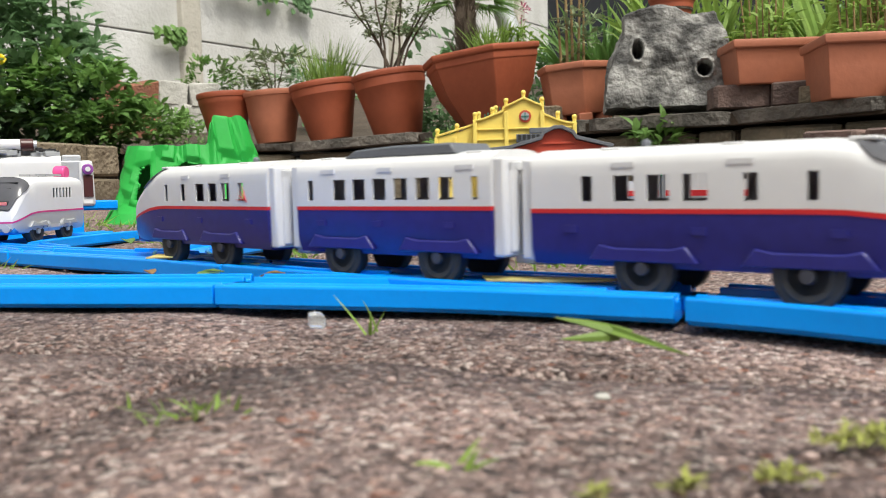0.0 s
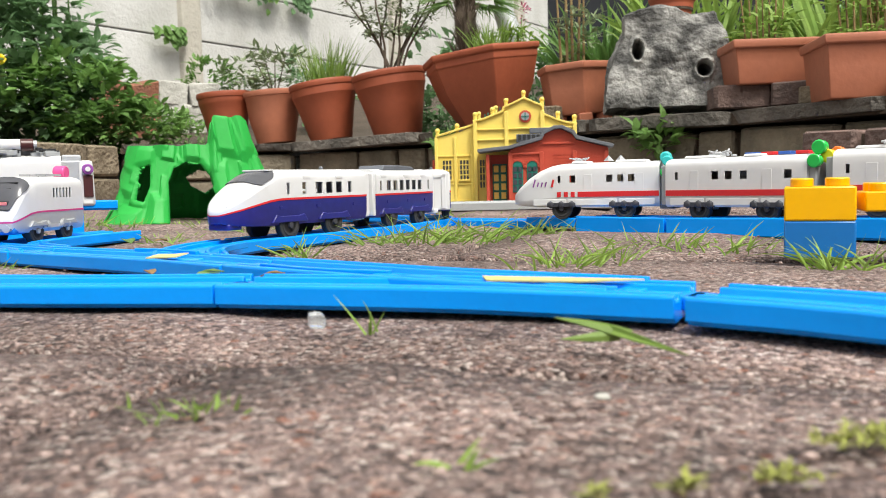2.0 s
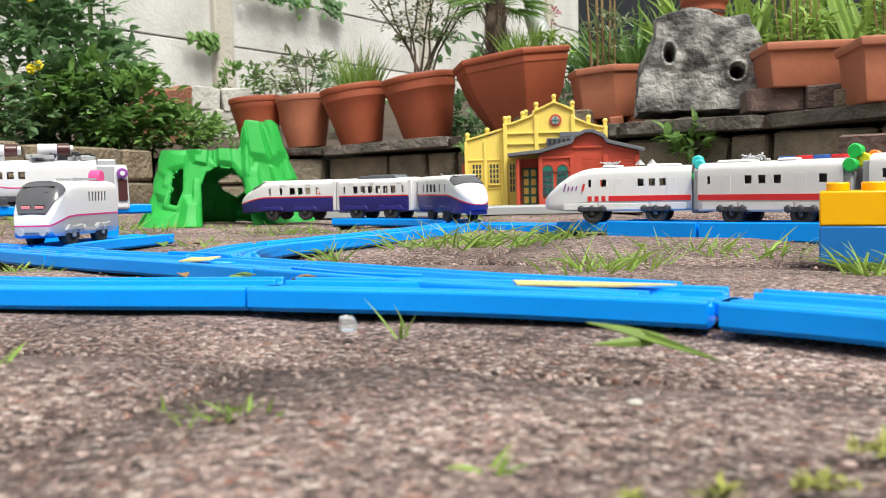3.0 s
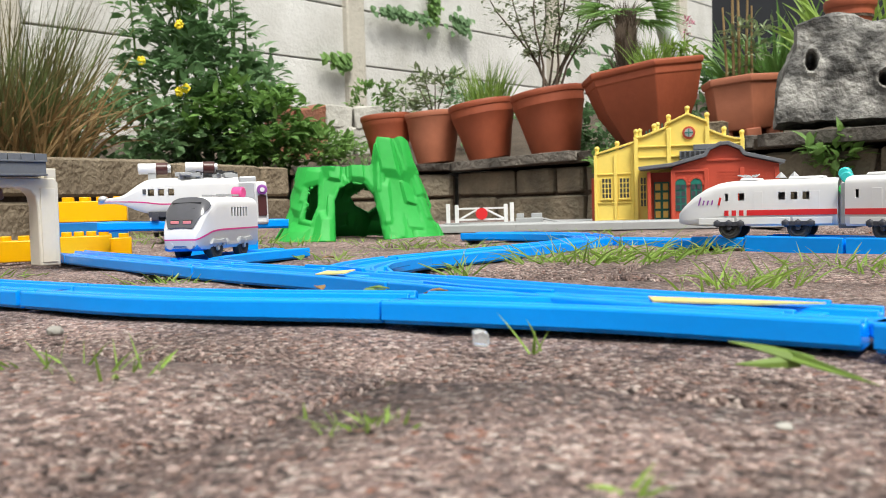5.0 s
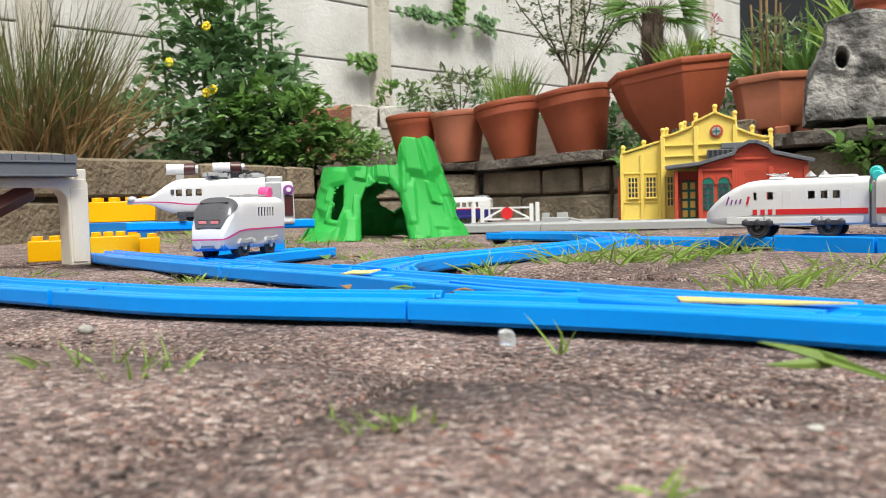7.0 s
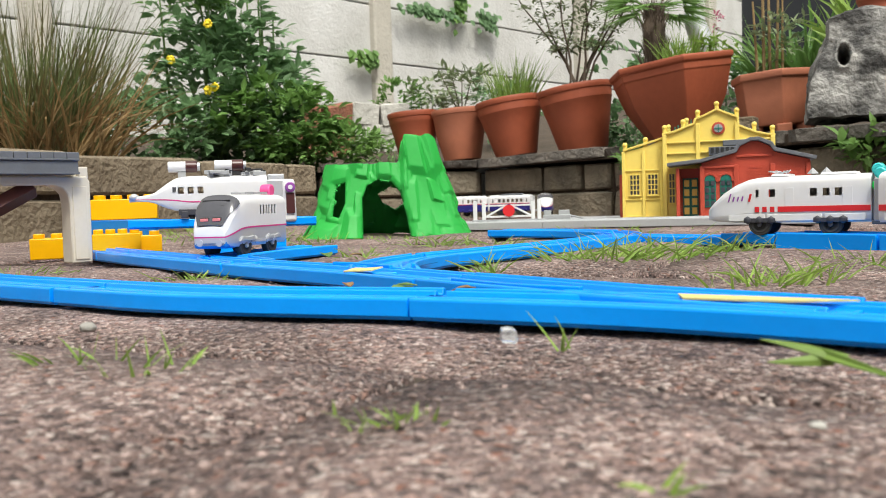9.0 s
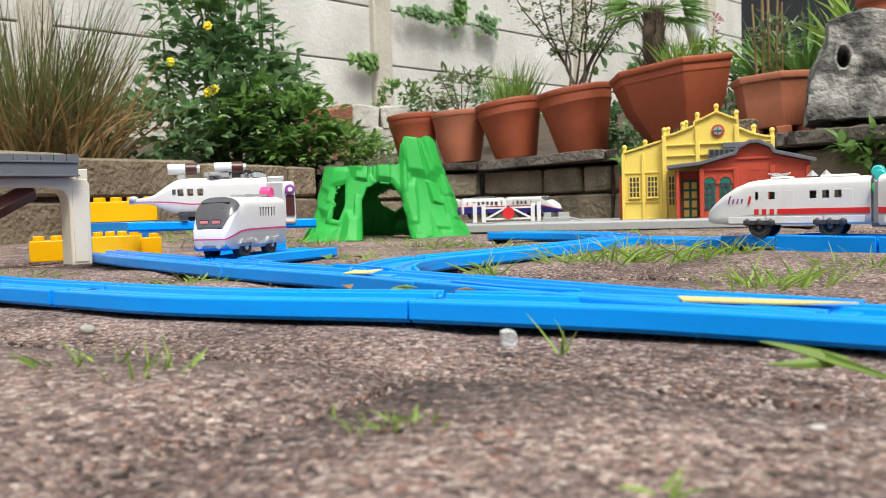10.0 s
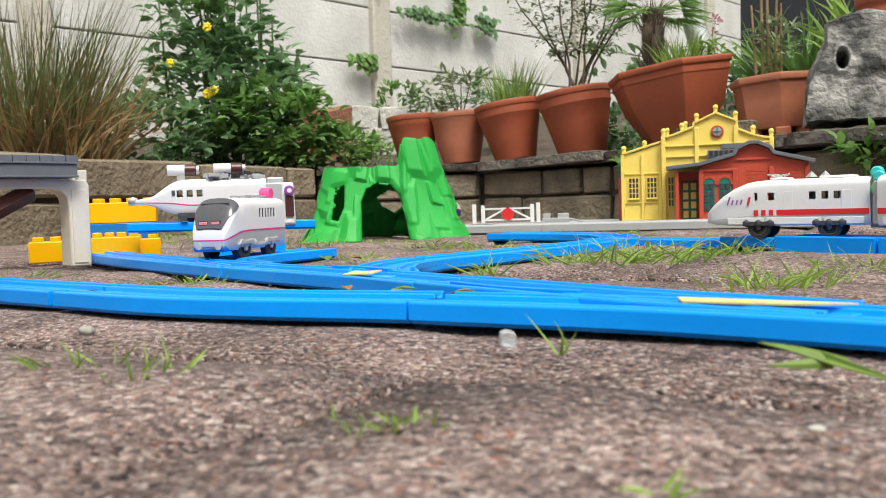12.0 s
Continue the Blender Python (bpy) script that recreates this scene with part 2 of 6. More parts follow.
def tube(bm, a, b, r1, r2=None, n=14, caps=True):
    """A tapered cylinder from a to b."""
    a, b = Vector(a), Vector(b)
    r2 = r1 if r2 is None else r2
    q = (b - a).to_track_quat("Z", "Y").to_matrix().to_4x4()
    return bmesh.ops.create_cone(bm, cap_ends=caps, segments=n, radius1=r1, radius2=r2, depth=(b - a).length,
                                 matrix=Matrix.Translation((a + b) / 2) @ q)["verts"]


def ball(bm, c, r, n=2, scale=(1, 1, 1)):
    vs = bmesh.ops.create_icosphere(bm, subdivisions=n, radius=r)["verts"]
    for v in vs:
        v.co = Vector((v.co.x * scale[0] + c[0], v.co.y * scale[1] + c[1], v.co.z * scale[2] + c[2]))
    return vs


def prism(bm, outline, y0, y1):
    """Extrudes an x-z outline from y0 to y1."""
    a = [bm.verts.new((x, y0, z)) for x, z in outline]
    b = [bm.verts.new((x, y1, z)) for x, z in outline]
    n = len(a)
    bm.faces.new(a), bm.faces.new(list(reversed(b)))
    for i in range(n):
        bm.faces.new((a[(i + 1) % n], a[i], b[i], b[(i + 1) % n]))
    bmesh.ops.recalc_face_normals(bm, faces=bm.faces)


def lathe(bm, profile, n=28, squash=None, cx=0.0, cy=0.0):
    """Turns (radius, z) rows round the z axis; n sides."""
    rings = []
    for r, z in profile:
        rings.append([bm.verts.new((cx + r * math.cos(2 * math.pi * (i + 0.5) / n), cy + r * math.sin(2 * math.pi * (i + 0.5) / n), z)) for i in range(n)])
    for a, b in zip(rings, rings[1:]):
        for i in range(n):
            bm.faces.new((a[i], a[(i + 1) % n], b[(i + 1) % n], b[i]))
    bm.faces.new(list(reversed(rings[0])))
    bm.faces.new(rings[-1])
    bmesh.ops.recalc_face_normals(bm, faces=bm.faces)


def from_arrays(name, verts, faces, material, parent=None, smooth=False, label=""):
    data = bpy.data.meshes.new(name)
    data.from_pydata([tuple(v) for v in verts], [], faces)
    data.materials.append(M[material])
    if smooth:
        for p in data.polygons:
            p.use_smooth = True
    ob = new(name, data)
    if parent is not None:
        ob.parent = parent
    if label:
        ob["label"] = label
    return ob


def blade(V, F, base, tip, width, droop=0.3, segs=4, seed_dir=None):
    """A grass blade: a bent, keeled, tapering strip from base towards tip."""
    base, tip = Vector(base), Vector(tip)
    d = tip - base
    side = d.cross(Vector((random.uniform(-1, 1), random.uniform(-1, 1), random.uniform(-0.3, 1)))).normalized()
    k = len(V)
    for i in range(segs + 1):
        u = i / segs
        p = base + d * u + Vector((0, 0, -droop * d.length * u * u))
        w = width * (1 - u ** 1.6) * 0.5 + width * 0.03
        keel = d.cross(side).normalized() * w * 0.35
        V.extend((p - side * w + keel, p, p + side * w + keel))
    for i in range(segs):
        a = k + 3 * i
        F.append((a, a + 1, a + 4, a + 3))
        F.append((a + 1, a + 2, a + 5, a + 4))


def leaf(V, F, c, direction, up, length, width, fold=0.25):
    """A pointed, folded leaf of eight faces' outline, in two halves."""
    d, up = Vector(direction).normalized(), Vector(up)
    s = d.cross(up)
    s = s.normalized() if s.length > 1e-4 else Vector((1, 0, 0))
    n = s.cross(d)
    k = len(V)
    c = Vector(c)
    rows = ((0, 0.0), (0.3, 0.85), (0.6, 1.0), (1.0, 0.05))
    for u, w in rows:
        p = c + d * (length * u) - n * (0.25 * length * u * u)
        V.extend((p - s * (w * width / 2) + n * (fold * w * width / 2), p, p + s * (w * width / 2) + n * (fold * w * width / 2)))
    for i in range(3):
        a = k + 3 * i
        F.append((a, a + 1, a + 4, a + 3))
        F.append((a + 1, a + 2, a + 5, a + 4))


def rdir(up=0.0):
    a = random.uniform(0, 2 * math.pi)
    z = random.uniform(-1, 1) * 0.6 + up
    return Vector((math.cos(a), math.sin(a), z)).normalized()


def curve(points, step=0.006):
    """A smooth plan curve through points (x, y), evenly sampled: rows of x, y."""
    pts = [np.array(p, float) for p in points]
    pts = [2 * pts[0] - pts[1]] + pts + [2 * pts[-1] - pts[-2]]
    out = []
    for i in range(1, len(pts) - 2):
        p0, p1, p2, p3 = pts[i - 1:i + 3]
        for u in np.linspace(0, 1, 40, endpoint=False):
            out.append(0.5 * ((2 * p1) + (p2 - p0) * u + (2 * p0 - 5 * p1 + 4 * p2 - p3) * u * u + (3 * p1 - p0 - 3 * p2 + p3) * u ** 3))
    out.append(pts[-2])
    out = np.array(out)
    s = np.concatenate([[0], np.cumsum(np.linalg.norm(np.diff(out, axis=0), axis=1))])
    k = np.linspace(0, s[-1], max(2, int(s[-1] / step) + 1))
    return np.stack([np.interp(k, s, out[:, 0]), np.interp(k, s, out[:, 1])], 1), s[-1]
# ---------- the running train's route (plan metres) ----------
ROUTE = [(0.42, -0.09), (0.30, 0.035), (0.20, 0.14), (0.118, 0.232), (0.074, 0.270), (0.005, 0.318), (-0.03, 0.347), (-0.098, 0.405), (-0.128, 0.442),
         (-0.140, 0.480), (-0.140, 0.520), (-0.129, 0.563), (-0.098, 0.617), (-0.059, 0.685), (-0.022, 0.765), (-0.008, 0.83), (-0.025, 0.90),
         (-0.077, 0.957), (-0.15, 1.0), (-0.23, 1.04), (-0.33, 1.075), (-0.418, 1.085), (-0.511, 1.09), (-0.58, 1.115), (-0.622, 1.175),
         (-0.632, 1.265), (-0.60, 1.35), (-0.545, 1.405), (-0.379, 1.42), (-0.300, 1.433), (-0.259, 1.475), (-0.252, 1.54), (-0.262, 1.60),
         (-0.278, 1.697), (-0.272, 1.79), (-0.225, 1.85), (-0.178, 1.912), (-0.195, 1.98), (-0.28, 2.012), (-0.36, 1.985), (-0.405, 1.92),
         (-0.405, 1.84), (-0.385, 1.74), (-0.365, 1.64), (-0.345, 1.54), (-0.335, 1.48)]
# time, arc length of the tail's nose along the route
RUN = [(0, 0.4035), (0.2, 0.4565), (0.4, 0.513), (0.6, 0.569), (0.8, 0.620), (1, 0.676), (1.2, 0.724), (1.5, 0.777), (1.8, 0.829), (2, 0.867), 
       (2.2, 0.906), (2.3, 0.932), (2.5, 1.017), (2.7, 1.083), (3.2, 1.220), (3.8, 1.385), (4.3, 1.517), (4.5, 1.575), (4.9, 1.715), (5.3, 1.862), 
       (5.9, 2.072), (6.5, 2.257), (7.2, 2.447), (8, 2.677), (8.8, 2.897), (9, 2.942), (9.2, 2.967), (9.6, 2.992), (10, 3.010), (10.2, 3.027), 
       (10.4, 3.067), (10.8, 3.162), (11, 3.197), (11.3, 3.222), (12, 3.252)]
# centre line of the nearest piece
NEAR = [(0.42, -0.09), (0.30, 0.035), (0.20, 0.14), (0.118, 0.228), (0.0795, 0.2590)]
RAIL = 0.0062  # height of the running surface

# ---------- ground ----------
GA = 17.0  # turn of the paving's courses, degrees


def ground():
    bm = bmesh.new()
    bmesh.ops.create_grid(bm, x_segments=4, y_segments=4, size=60)
    ob = mesh_ob("ground", bm, "soil")
    ob.location = (0, 0, -0.006)
    tagged(ob, "dark soil ground under the paving", "ground", kind="structure")


def pavement():
    """Worn concrete pavers with open, earthy joints; each is a piece of the pavement."""
    root = thing("pavement", "worn grey-brown aggregate pavers with grassy joints", "pavement", kind="structure")
    rng = random.Random(5)
    variants = []
    lx, ly = 0.60, 0.29
    for k in range(6):
        bm = bmesh.new()
        nx, ny = 14, 7
        grid = [[None] * (ny + 1) for _ in range(nx + 1)]
        for i in range(nx + 1):
            for j in range(ny + 1):
                x, y = (i / nx - 0.5) * lx, (j / ny - 0.5) * ly
                e = min(lx / 2 - abs(x), ly / 2 - abs(y))
                z = 0.0030 * noise.noise(Vector((x * 14 + k * 9, y * 14, k * 3.1))) + 0.0016 * noise.noise(Vector((x * 50, y * 50, k * 5.7)))
                if e < 1e-6:
                    z -= 0.003 + 0.0015 * noise.noise(Vector((x * 40, y * 40, k)))
                    x += 0.003 * noise.noise(Vector((y * 30, k, 1)))
                    y += 0.003 * noise.noise(Vector((x * 30, k, 2)))
                grid[i][j] = bm.verts.new((x, y, z - 0.001))
        for i in range(nx):
            for j in range(ny):
                bm.faces.new((grid[i][j], grid[i + 1][j], grid[i + 1][j + 1], grid[i][j + 1]))
        low = bmesh.ops.extrude_edge_only(bm, edges=[e for e in bm.edges if e.is_boundary])
        for v in low["geom"]:
            if isinstance(v, bmesh.types.BMVert):
                v.co.z = -0.03
        data = bpy.data.meshes.new("paver")
        bmesh.ops.recalc_face_normals(bm, faces=bm.faces)
        bm.to_mesh(data)
        bm.free()
        data.materials.append(M["paver"])
        for p in data.polygons:
            p.use_smooth = True
        variants.append(data)
    ca, sa = math.cos(radians(GA)), math.sin(radians(GA))
    for j in range(-12, 12):
        off = 0.17 + 0.3 * (j % 2) + rng.uniform(-0.02, 0.02)
        for i in range(-7, 8):
            x, y = i * (lx + 0.005) + off, j * (ly + 0.005) + 0.055
            X, Y = x * ca + y * sa, -x * sa + y * ca
            if not (-1.45 < X < 1.6 and -3.2 < Y < 2.6):
                continue
            ob = new("paver", rng.choice(variants))
            ob.parent = root
            ob.matrix_basis = pose(X, Y, rng.uniform(-0.0015, 0.001), rng.uniform(-0.25, 0.25), rng.uniform(-0.25, 0.25), -GA + rng.choice((0, 180)))
    # loose grit and exposed stones on the nearer paving
    V, F = [], []
    bm = bmesh.new()
    bmesh.ops.create_icosphere(bm, subdivisions=1, radius=1)
    base = [v.co.copy() for v in bm.verts]
    tri = [tuple(v.index for v in f.verts) for f in bm.faces]
    bm.free()
    clear = [Vector(p) for line in (NEAR[1:], ((0.074, 0.264), (0.008, 0.295), (-0.075, 0.321)), ((-0.078, 0.322), (-0.177, 0.340), (-0.256, 0.372)), ((-0.258, 0.373), (-0.36, 0.422), (-0.46, 0.49))) for p in curve(line, 0.012)[0]]
    for _ in range(5200):
        y = 0.05 + 0.85 * rng.random() ** 1.9
        x = rng.uniform(-0.62, 0.62) * (y + 0.1) - 0.16 * y
        if any((p - Vector((x, y))).length_squared < 0.0011 for p in clear):
            continue
        r = rng.choice((0.0004, 0.0006, 0.0008, 0.0010, 0.0013, 0.0005)) * rng.uniform(0.7, 1.2)
        q = Euler((rng.uniform(0, 6), rng.uniform(0, 6), rng.uniform(0, 6))).to_matrix()
        sc = Vector((rng.uniform(0.8, 1.5), rng.uniform(0.7, 1.2), rng.uniform(0.5, 0.8))) * r
        k = len(V)
        for v in base:
            w = q @ Vector((v.x * sc.x, v.y * sc.y, v.z * sc.z))
            V.append((x + w.x, y + w.y, w.z * 0.5 - 0.0004))
        F.extend((a + k, b + k, c + k) for a, b, c in tri)
    ob = from_arrays("exposed_stones", V, F, "pebble", smooth=True)
    tagged(ob, "small pale and brown stones bedded in the pavers", "gravel", kind="stuff")


ground()
pavement()

# ---------- toy railway track ----------
PROFILE = [(-0.0166, 0.0), (-0.0168, 0.0013), (-0.0190, 0.0015), (-0.0190, 0.0078), (-0.0184, 0.0085), (-0.0166, 0.0085), (-0.0160, 0.0062), (-0.0112, 0.0062), (-0.0106, 0.0082), (-0.0088, 0.0082), (-0.0082, 0.0058),
           (0.0082, 0.0058), (0.0088, 0.0082), (0.0106, 0.0082), (0.0112, 0.0062), (0.0160, 0.0062), (0.0166, 0.0085), (0.0184, 0.0085), (0.0190, 0.0078), (0.0190, 0.0015), (0.0168, 0.0013), (0.0166, 0.0)]


def sweep(bm, pts, profile, z=None):
    n = len(pts)
    rows = []
    for i, p in enumerate(pts):
        a, b = pts[max(0, i - 1)], pts[min(n - 1, i + 1)]
        t = Vector((b[0] - a[0], b[1] - a[1], 0)).normalized()
        s = Vector((t.y, -t.x, 0))
        zz = z[i] if z is not None else 0.0
        rows.append([bm.verts.new(Vector((p[0], p[1], zz + h)) + s * o) for o, h in profile])
    m = len(profile)
    for a, b in zip(rows, rows[1:]):
        for k in range(m):
            bm.faces.new((a[k], a[(k + 1) % m], b[(k + 1) % m], b[k]))
    bm.faces.new(rows[0])
    bm.faces.new(list(reversed(rows[-1])))
    bmesh.ops.recalc_face_normals(bm, faces=bm.faces)


def track(points, label="blue plastic toy railway track piece on paving", z0=0.0, z1=None, lip=True, profile=PROFILE, material="blue", name="toy_track"):
    pts, length = curve(points)
    z = np.linspace(z0, z0 if z1 is None else z1, len(pts))
    root = thing(name, label, "toy track", group="blue toy railway")
    bm = bmesh.new()
    sweep(bm, pts, profile, z)
    part("track_bed", bm, material, root, bevel=0.0004)
    if lip:
        for end, nxt in ((0, 1), (-1, -2)):
            t = Vector((pts[end][0] - pts[nxt][0], pts[end][1] - pts[nxt][1], 0)).normalized()
            bm = bmesh.new()
            box(bm, 0, 0, 0.0045, 0.008, 0.012, 0.0045)
            part("joining_tongue", bm, material, root, bevel=0.0006,
                 m=pose(pts[end][0] + t.x * 0.002, pts[end][1] + t.y * 0.002, z[end], 0, 0, math.degrees(math.atan2(t.y, t.x))))
    return root


track(NEAR, z0=-0.004, z1=0.0)
# the near turnout, split where its rails part
track([(0.074, 0.264), (0.008, 0.295), (-0.075, 0.321)], "blue plastic toy turnout, its front rail")
track([(0.060, 0.280), (0.005, 0.318), (-0.03, 0.347), (-0.085, 0.394)], "blue plastic toy turnout, its branch rail", z0=0.0003)
track([(-0.078, 0.322), (-0.177, 0.340), (-0.256, 0.372)], "curved blue plastic toy railway track piece")
track([(-0.258, 0.373), (-0.36, 0.422), (-0.46, 0.49)], "blue plastic toy railway track piece beyond a joint")
track([(-0.086, 0.395), (-0.138, 0.440), (-0.238, 0.513)], "blue plastic toy turnout with a yellow arrow")
track([(-0.239, 0.514), (-0.33, 0.59), (-0.438, 0.684)], "blue plastic toy railway track piece")
track([(-0.440, 0.686), (-0.53, 0.77), (-0.62, 0.86)], "blue plastic toy railway track piece under the bridge")
track([(-0.128, 0.440), (-0.140, 0.480), (-0.140, 0.520), (-0.129, 0.563)], "curved blue plastic toy turnout branch", z0=0.0003)
track([(-0.1285, 0.565), (-0.098, 0.617), (-0.063, 0.678)], "blue plastic toy railway track piece")
track([(-0.062, 0.680), (-0.022, 0.765), (-0.008, 0.83), (-0.025, 0.90)], "curved blue plastic toy railway track piece beside grass")
track([(-0.026, 0.902), (-0.077, 0.957), (-0.15, 1.0)], "curved blue plastic toy railway track piece beside grass")
# branch under the standing white and pink train
track([(-0.245, 0.525), (-0.285, 0.575), (-0.285, 0.64), (-0.262, 0.71)], "curved blue plastic toy track under a standing train", z0=0.0004)
# line under the red-striped white train
track([(-0.03, 0.86), (0.03, 0.815), (0.085, 0.765)], "blue plastic toy railway track piece", z0=-0.002)
DEEP = [(o, h if h > 0.002 else h - 0.0060) for o, h in PROFILE]
track([(0.086, 0.764), (0.104, 0.746), (0.122, 0.727)], "short blue plastic toy track piece", z0=0.0012)
track([(0.123, 0.726), (0.152, 0.696), (0.180, 0.664)], "blue plastic toy track under a standing train", z0=0.0026, profile=DEEP)
track([(0.181, 0.663), (0.24, 0.602), (0.30, 0.541)], "blue plastic toy track rising under a standing train", z0=0.0028, z1=0.0050, profile=DEEP)
track([(0.301, 0.540), (0.37, 0.47), (0.45, 0.38)], "blue plastic toy track under a standing train", z0=0.0050, z1=0.0055, profile=DEEP)
RIB = [(-0.0012, 0.0060), (-0.0012, 0.0096), (0.0012, 0.0096), (0.0012, 0.0060)]
for pts_ in ([(-0.128, 0.452), (-0.150, 0.472), (-0.172, 0.486)], [(-0.118, 0.462), (-0.121, 0.490), (-0.117, 0.516)], [(-0.020, 0.328), (-0.050, 0.345), (-0.078, 0.372)]):
    track(pts_, "short raised blue guide rail on a turnout", profile=RIB, lip=False, name="guide_rail")
bm = bmesh.new()
prism(bm, [(-0.026, 0), (0.030, -0.006), (0.012, 0.003), (-0.020, 0.0085)], 0, 0.0006)
mark = part("yellow_arrow", bm, "yellow_mark", None, m=pose(0.036, 0.2895, 0.0090, 92, 0, -30))
tagged(mark, "yellow direction arrow on the turnout", "track marking")
bm = bmesh.new()
prism(bm, [(-0.010, -0.002), (0.006, -0.008), (0.010, 0.002), (0.002, 0.003), (-0.005, 0.009)], 0, 0.0006)
mark2 = part("yellow_arrow", bm, "yellow_mark", None, m=pose(-0.135, 0.424, 0.0093, 85, 0, 142))
tagged(mark2, "yellow direction arrow on the far turnout", "track marking")


# ---------- toy train cars ----------
def lerp_rows(rows, x):
    xs = [r[0] for r in rows]
    return [float(np.interp(x, xs, [r[k] for r in rows])) for k in range(1, len(rows[0]))]


def shell(sections, lo, hi, n_roof=6, windows=(), zwin=None, xs=None):
    """Loft of a car's skin. sections: rows of x, half width, bottom, belt, belt top, shoulder, roof.
    lo/hi: 'skirt', 'stripe' or 'roof' pieces of the section. windows: x spans left open between zwin heights."""
    bm = bmesh.new()
    rings = []
    for x in xs:
        w, zb, z1, z2, zs, zr = lerp_rows(sections, x)
        half = {"skirt": [(w * 0.88, zb), (w * 0.98, zb + (z1 - zb) * 0.3), (w, z1)],
                "stripe": [(w + 0.0002, z1), (w + 0.0002, z2)]}
        if lo == "roof":
            za = min(zwin[0], zs) if zwin else zs
            zc = min(zwin[1], zs) if zwin else zs
            side = [(w, z2), (w, max(z2, za)), (w, max(z2, zc)), (w * 0.99, max(z2, zs))]
            arc = [(w * 0.99 * math.cos(a) ** 0.75, zs + (zr - zs) * math.sin(a) ** 0.8) for a in np.linspace(0, math.pi / 2, n_roof + 1)[1:]]
            half_pts = side + arc
            ring = [(x, y, z) for y, z in half_pts] + [(x, -y, z) for y, z in reversed(half_pts[:-1])]
            rings.append([bm.verts.new(p) for p in ring])
        else:
            pts = half[lo]
            rings.append(([bm.verts.new((x, y, z)) for y, z in pts], [bm.verts.new((x, -y, z)) for y, z in reversed(pts)]))
    if lo == "roof":
        m = len(rings[0])
        for i in range(len(rings) - 1):
            xm = (xs[i] + xs[i + 1]) / 2
            open_here = any(a < xm < b for a, b in windows)
            for k in range(m - 1):
                if open_here and (k == 1 or k == m - 3):
                    continue
                bm.faces.new((rings[i][k], rings[i + 1][k], rings[i + 1][k + 1], rings[i][k + 1]))
        for r in (rings[0], rings[-1]):
            bm.faces.new(r)
    else:
        for (a, b), (c, d) in zip(rings, rings[1:]):
            for p, q in ((a, c), (b, d)):
                for k in range(len(p) - 1):
                    bm.faces.new((p[k], q[k], q[k + 1], p[k + 1]))
        if lo == "skirt":
            for (a, b), (c, d) in zip(rings, rings[1:]):
                bm.faces.new((a[0], c[0], d[-1], b[-1]))
        for a, b in (rings[0], rings[-1]):
            bm.faces.new(a + b)
    bmesh.ops.remove_doubles(bm, verts=bm.verts, dist=1e-5)
    bmesh.ops.recalc_face_normals(bm, faces=bm.faces)
    return bm


def thick(ob, t=0.0008):
    so = ob.modifiers.new("solid", "SOLIDIFY")
    so.thickness, so.offset = t, -1
    es = ob.modifiers.new("crease", "EDGE_SPLIT")
    es.split_angle = radians(40)
    return ob


def stations(x0, x1, windows, extra=()):
    xs = {x0, x1, *extra}
    for a, b in windows:
        xs |= {a, b}
    k = np.linspace(x0, x1, 12)
    xs |= {float(v) for v in k if all(abs(v - a) > 0.0015 for a in xs)}
    return sorted(xs)


def wheels(root, xs, gauge=0.0135, r=0.0085, hub="lgrey", frame_mat="grey"):
    for x in xs:
        for s in (-1, 1):
            bm = bmesh.new()
            tube(bm, (x, s * (gauge - 0.003), r), (x, s * (gauge + 0.002), r), r, n=24)
            w = part("wheel", bm, "rubber", root, bevel=0.0005)
            bm = bmesh.new()
            tube(bm, (x, s * (gauge + 0.001), r), (x, s * (gauge + 0.0034), r), r * 0.26, r * 0.2, n=12)
            part("hub", bm, hub, w)
            bm = bmesh.new()
            lathe(bm, [(r * 0.55, 0), (r * 0.72, 0.0004), (r * 0.78, 0)], 20)
            part("rim", bm, "rubber", w, m=pose(x, s * (gauge + 0.002), r, -90 * s, 0, 0))
        bm = bmesh.new()
        tube(bm, (x, -gauge, r), (x, gauge, r), 0.0012, n=8)
        part("axle", bm, "silver", root)


def side_frame(root, x0, x1, z0, z1, y, material="grey"):
    for s in (-1, 1):
        bm = bmesh.new()
        prism(bm, [(x0, z1 + 0.002), (x0 + 0.004, z0 + 0.001), (x0 + 0.009, z0), (x1 - 0.009, z0), (x1 - 0.004, z0 + 0.001), (x1, z1 + 0.002)], s * y - 0.0012, s * y + 0.0012)
        part("bogie_frame", bm, material, root, bevel=0.0005)


WZ = (0.0302, 0.0380)


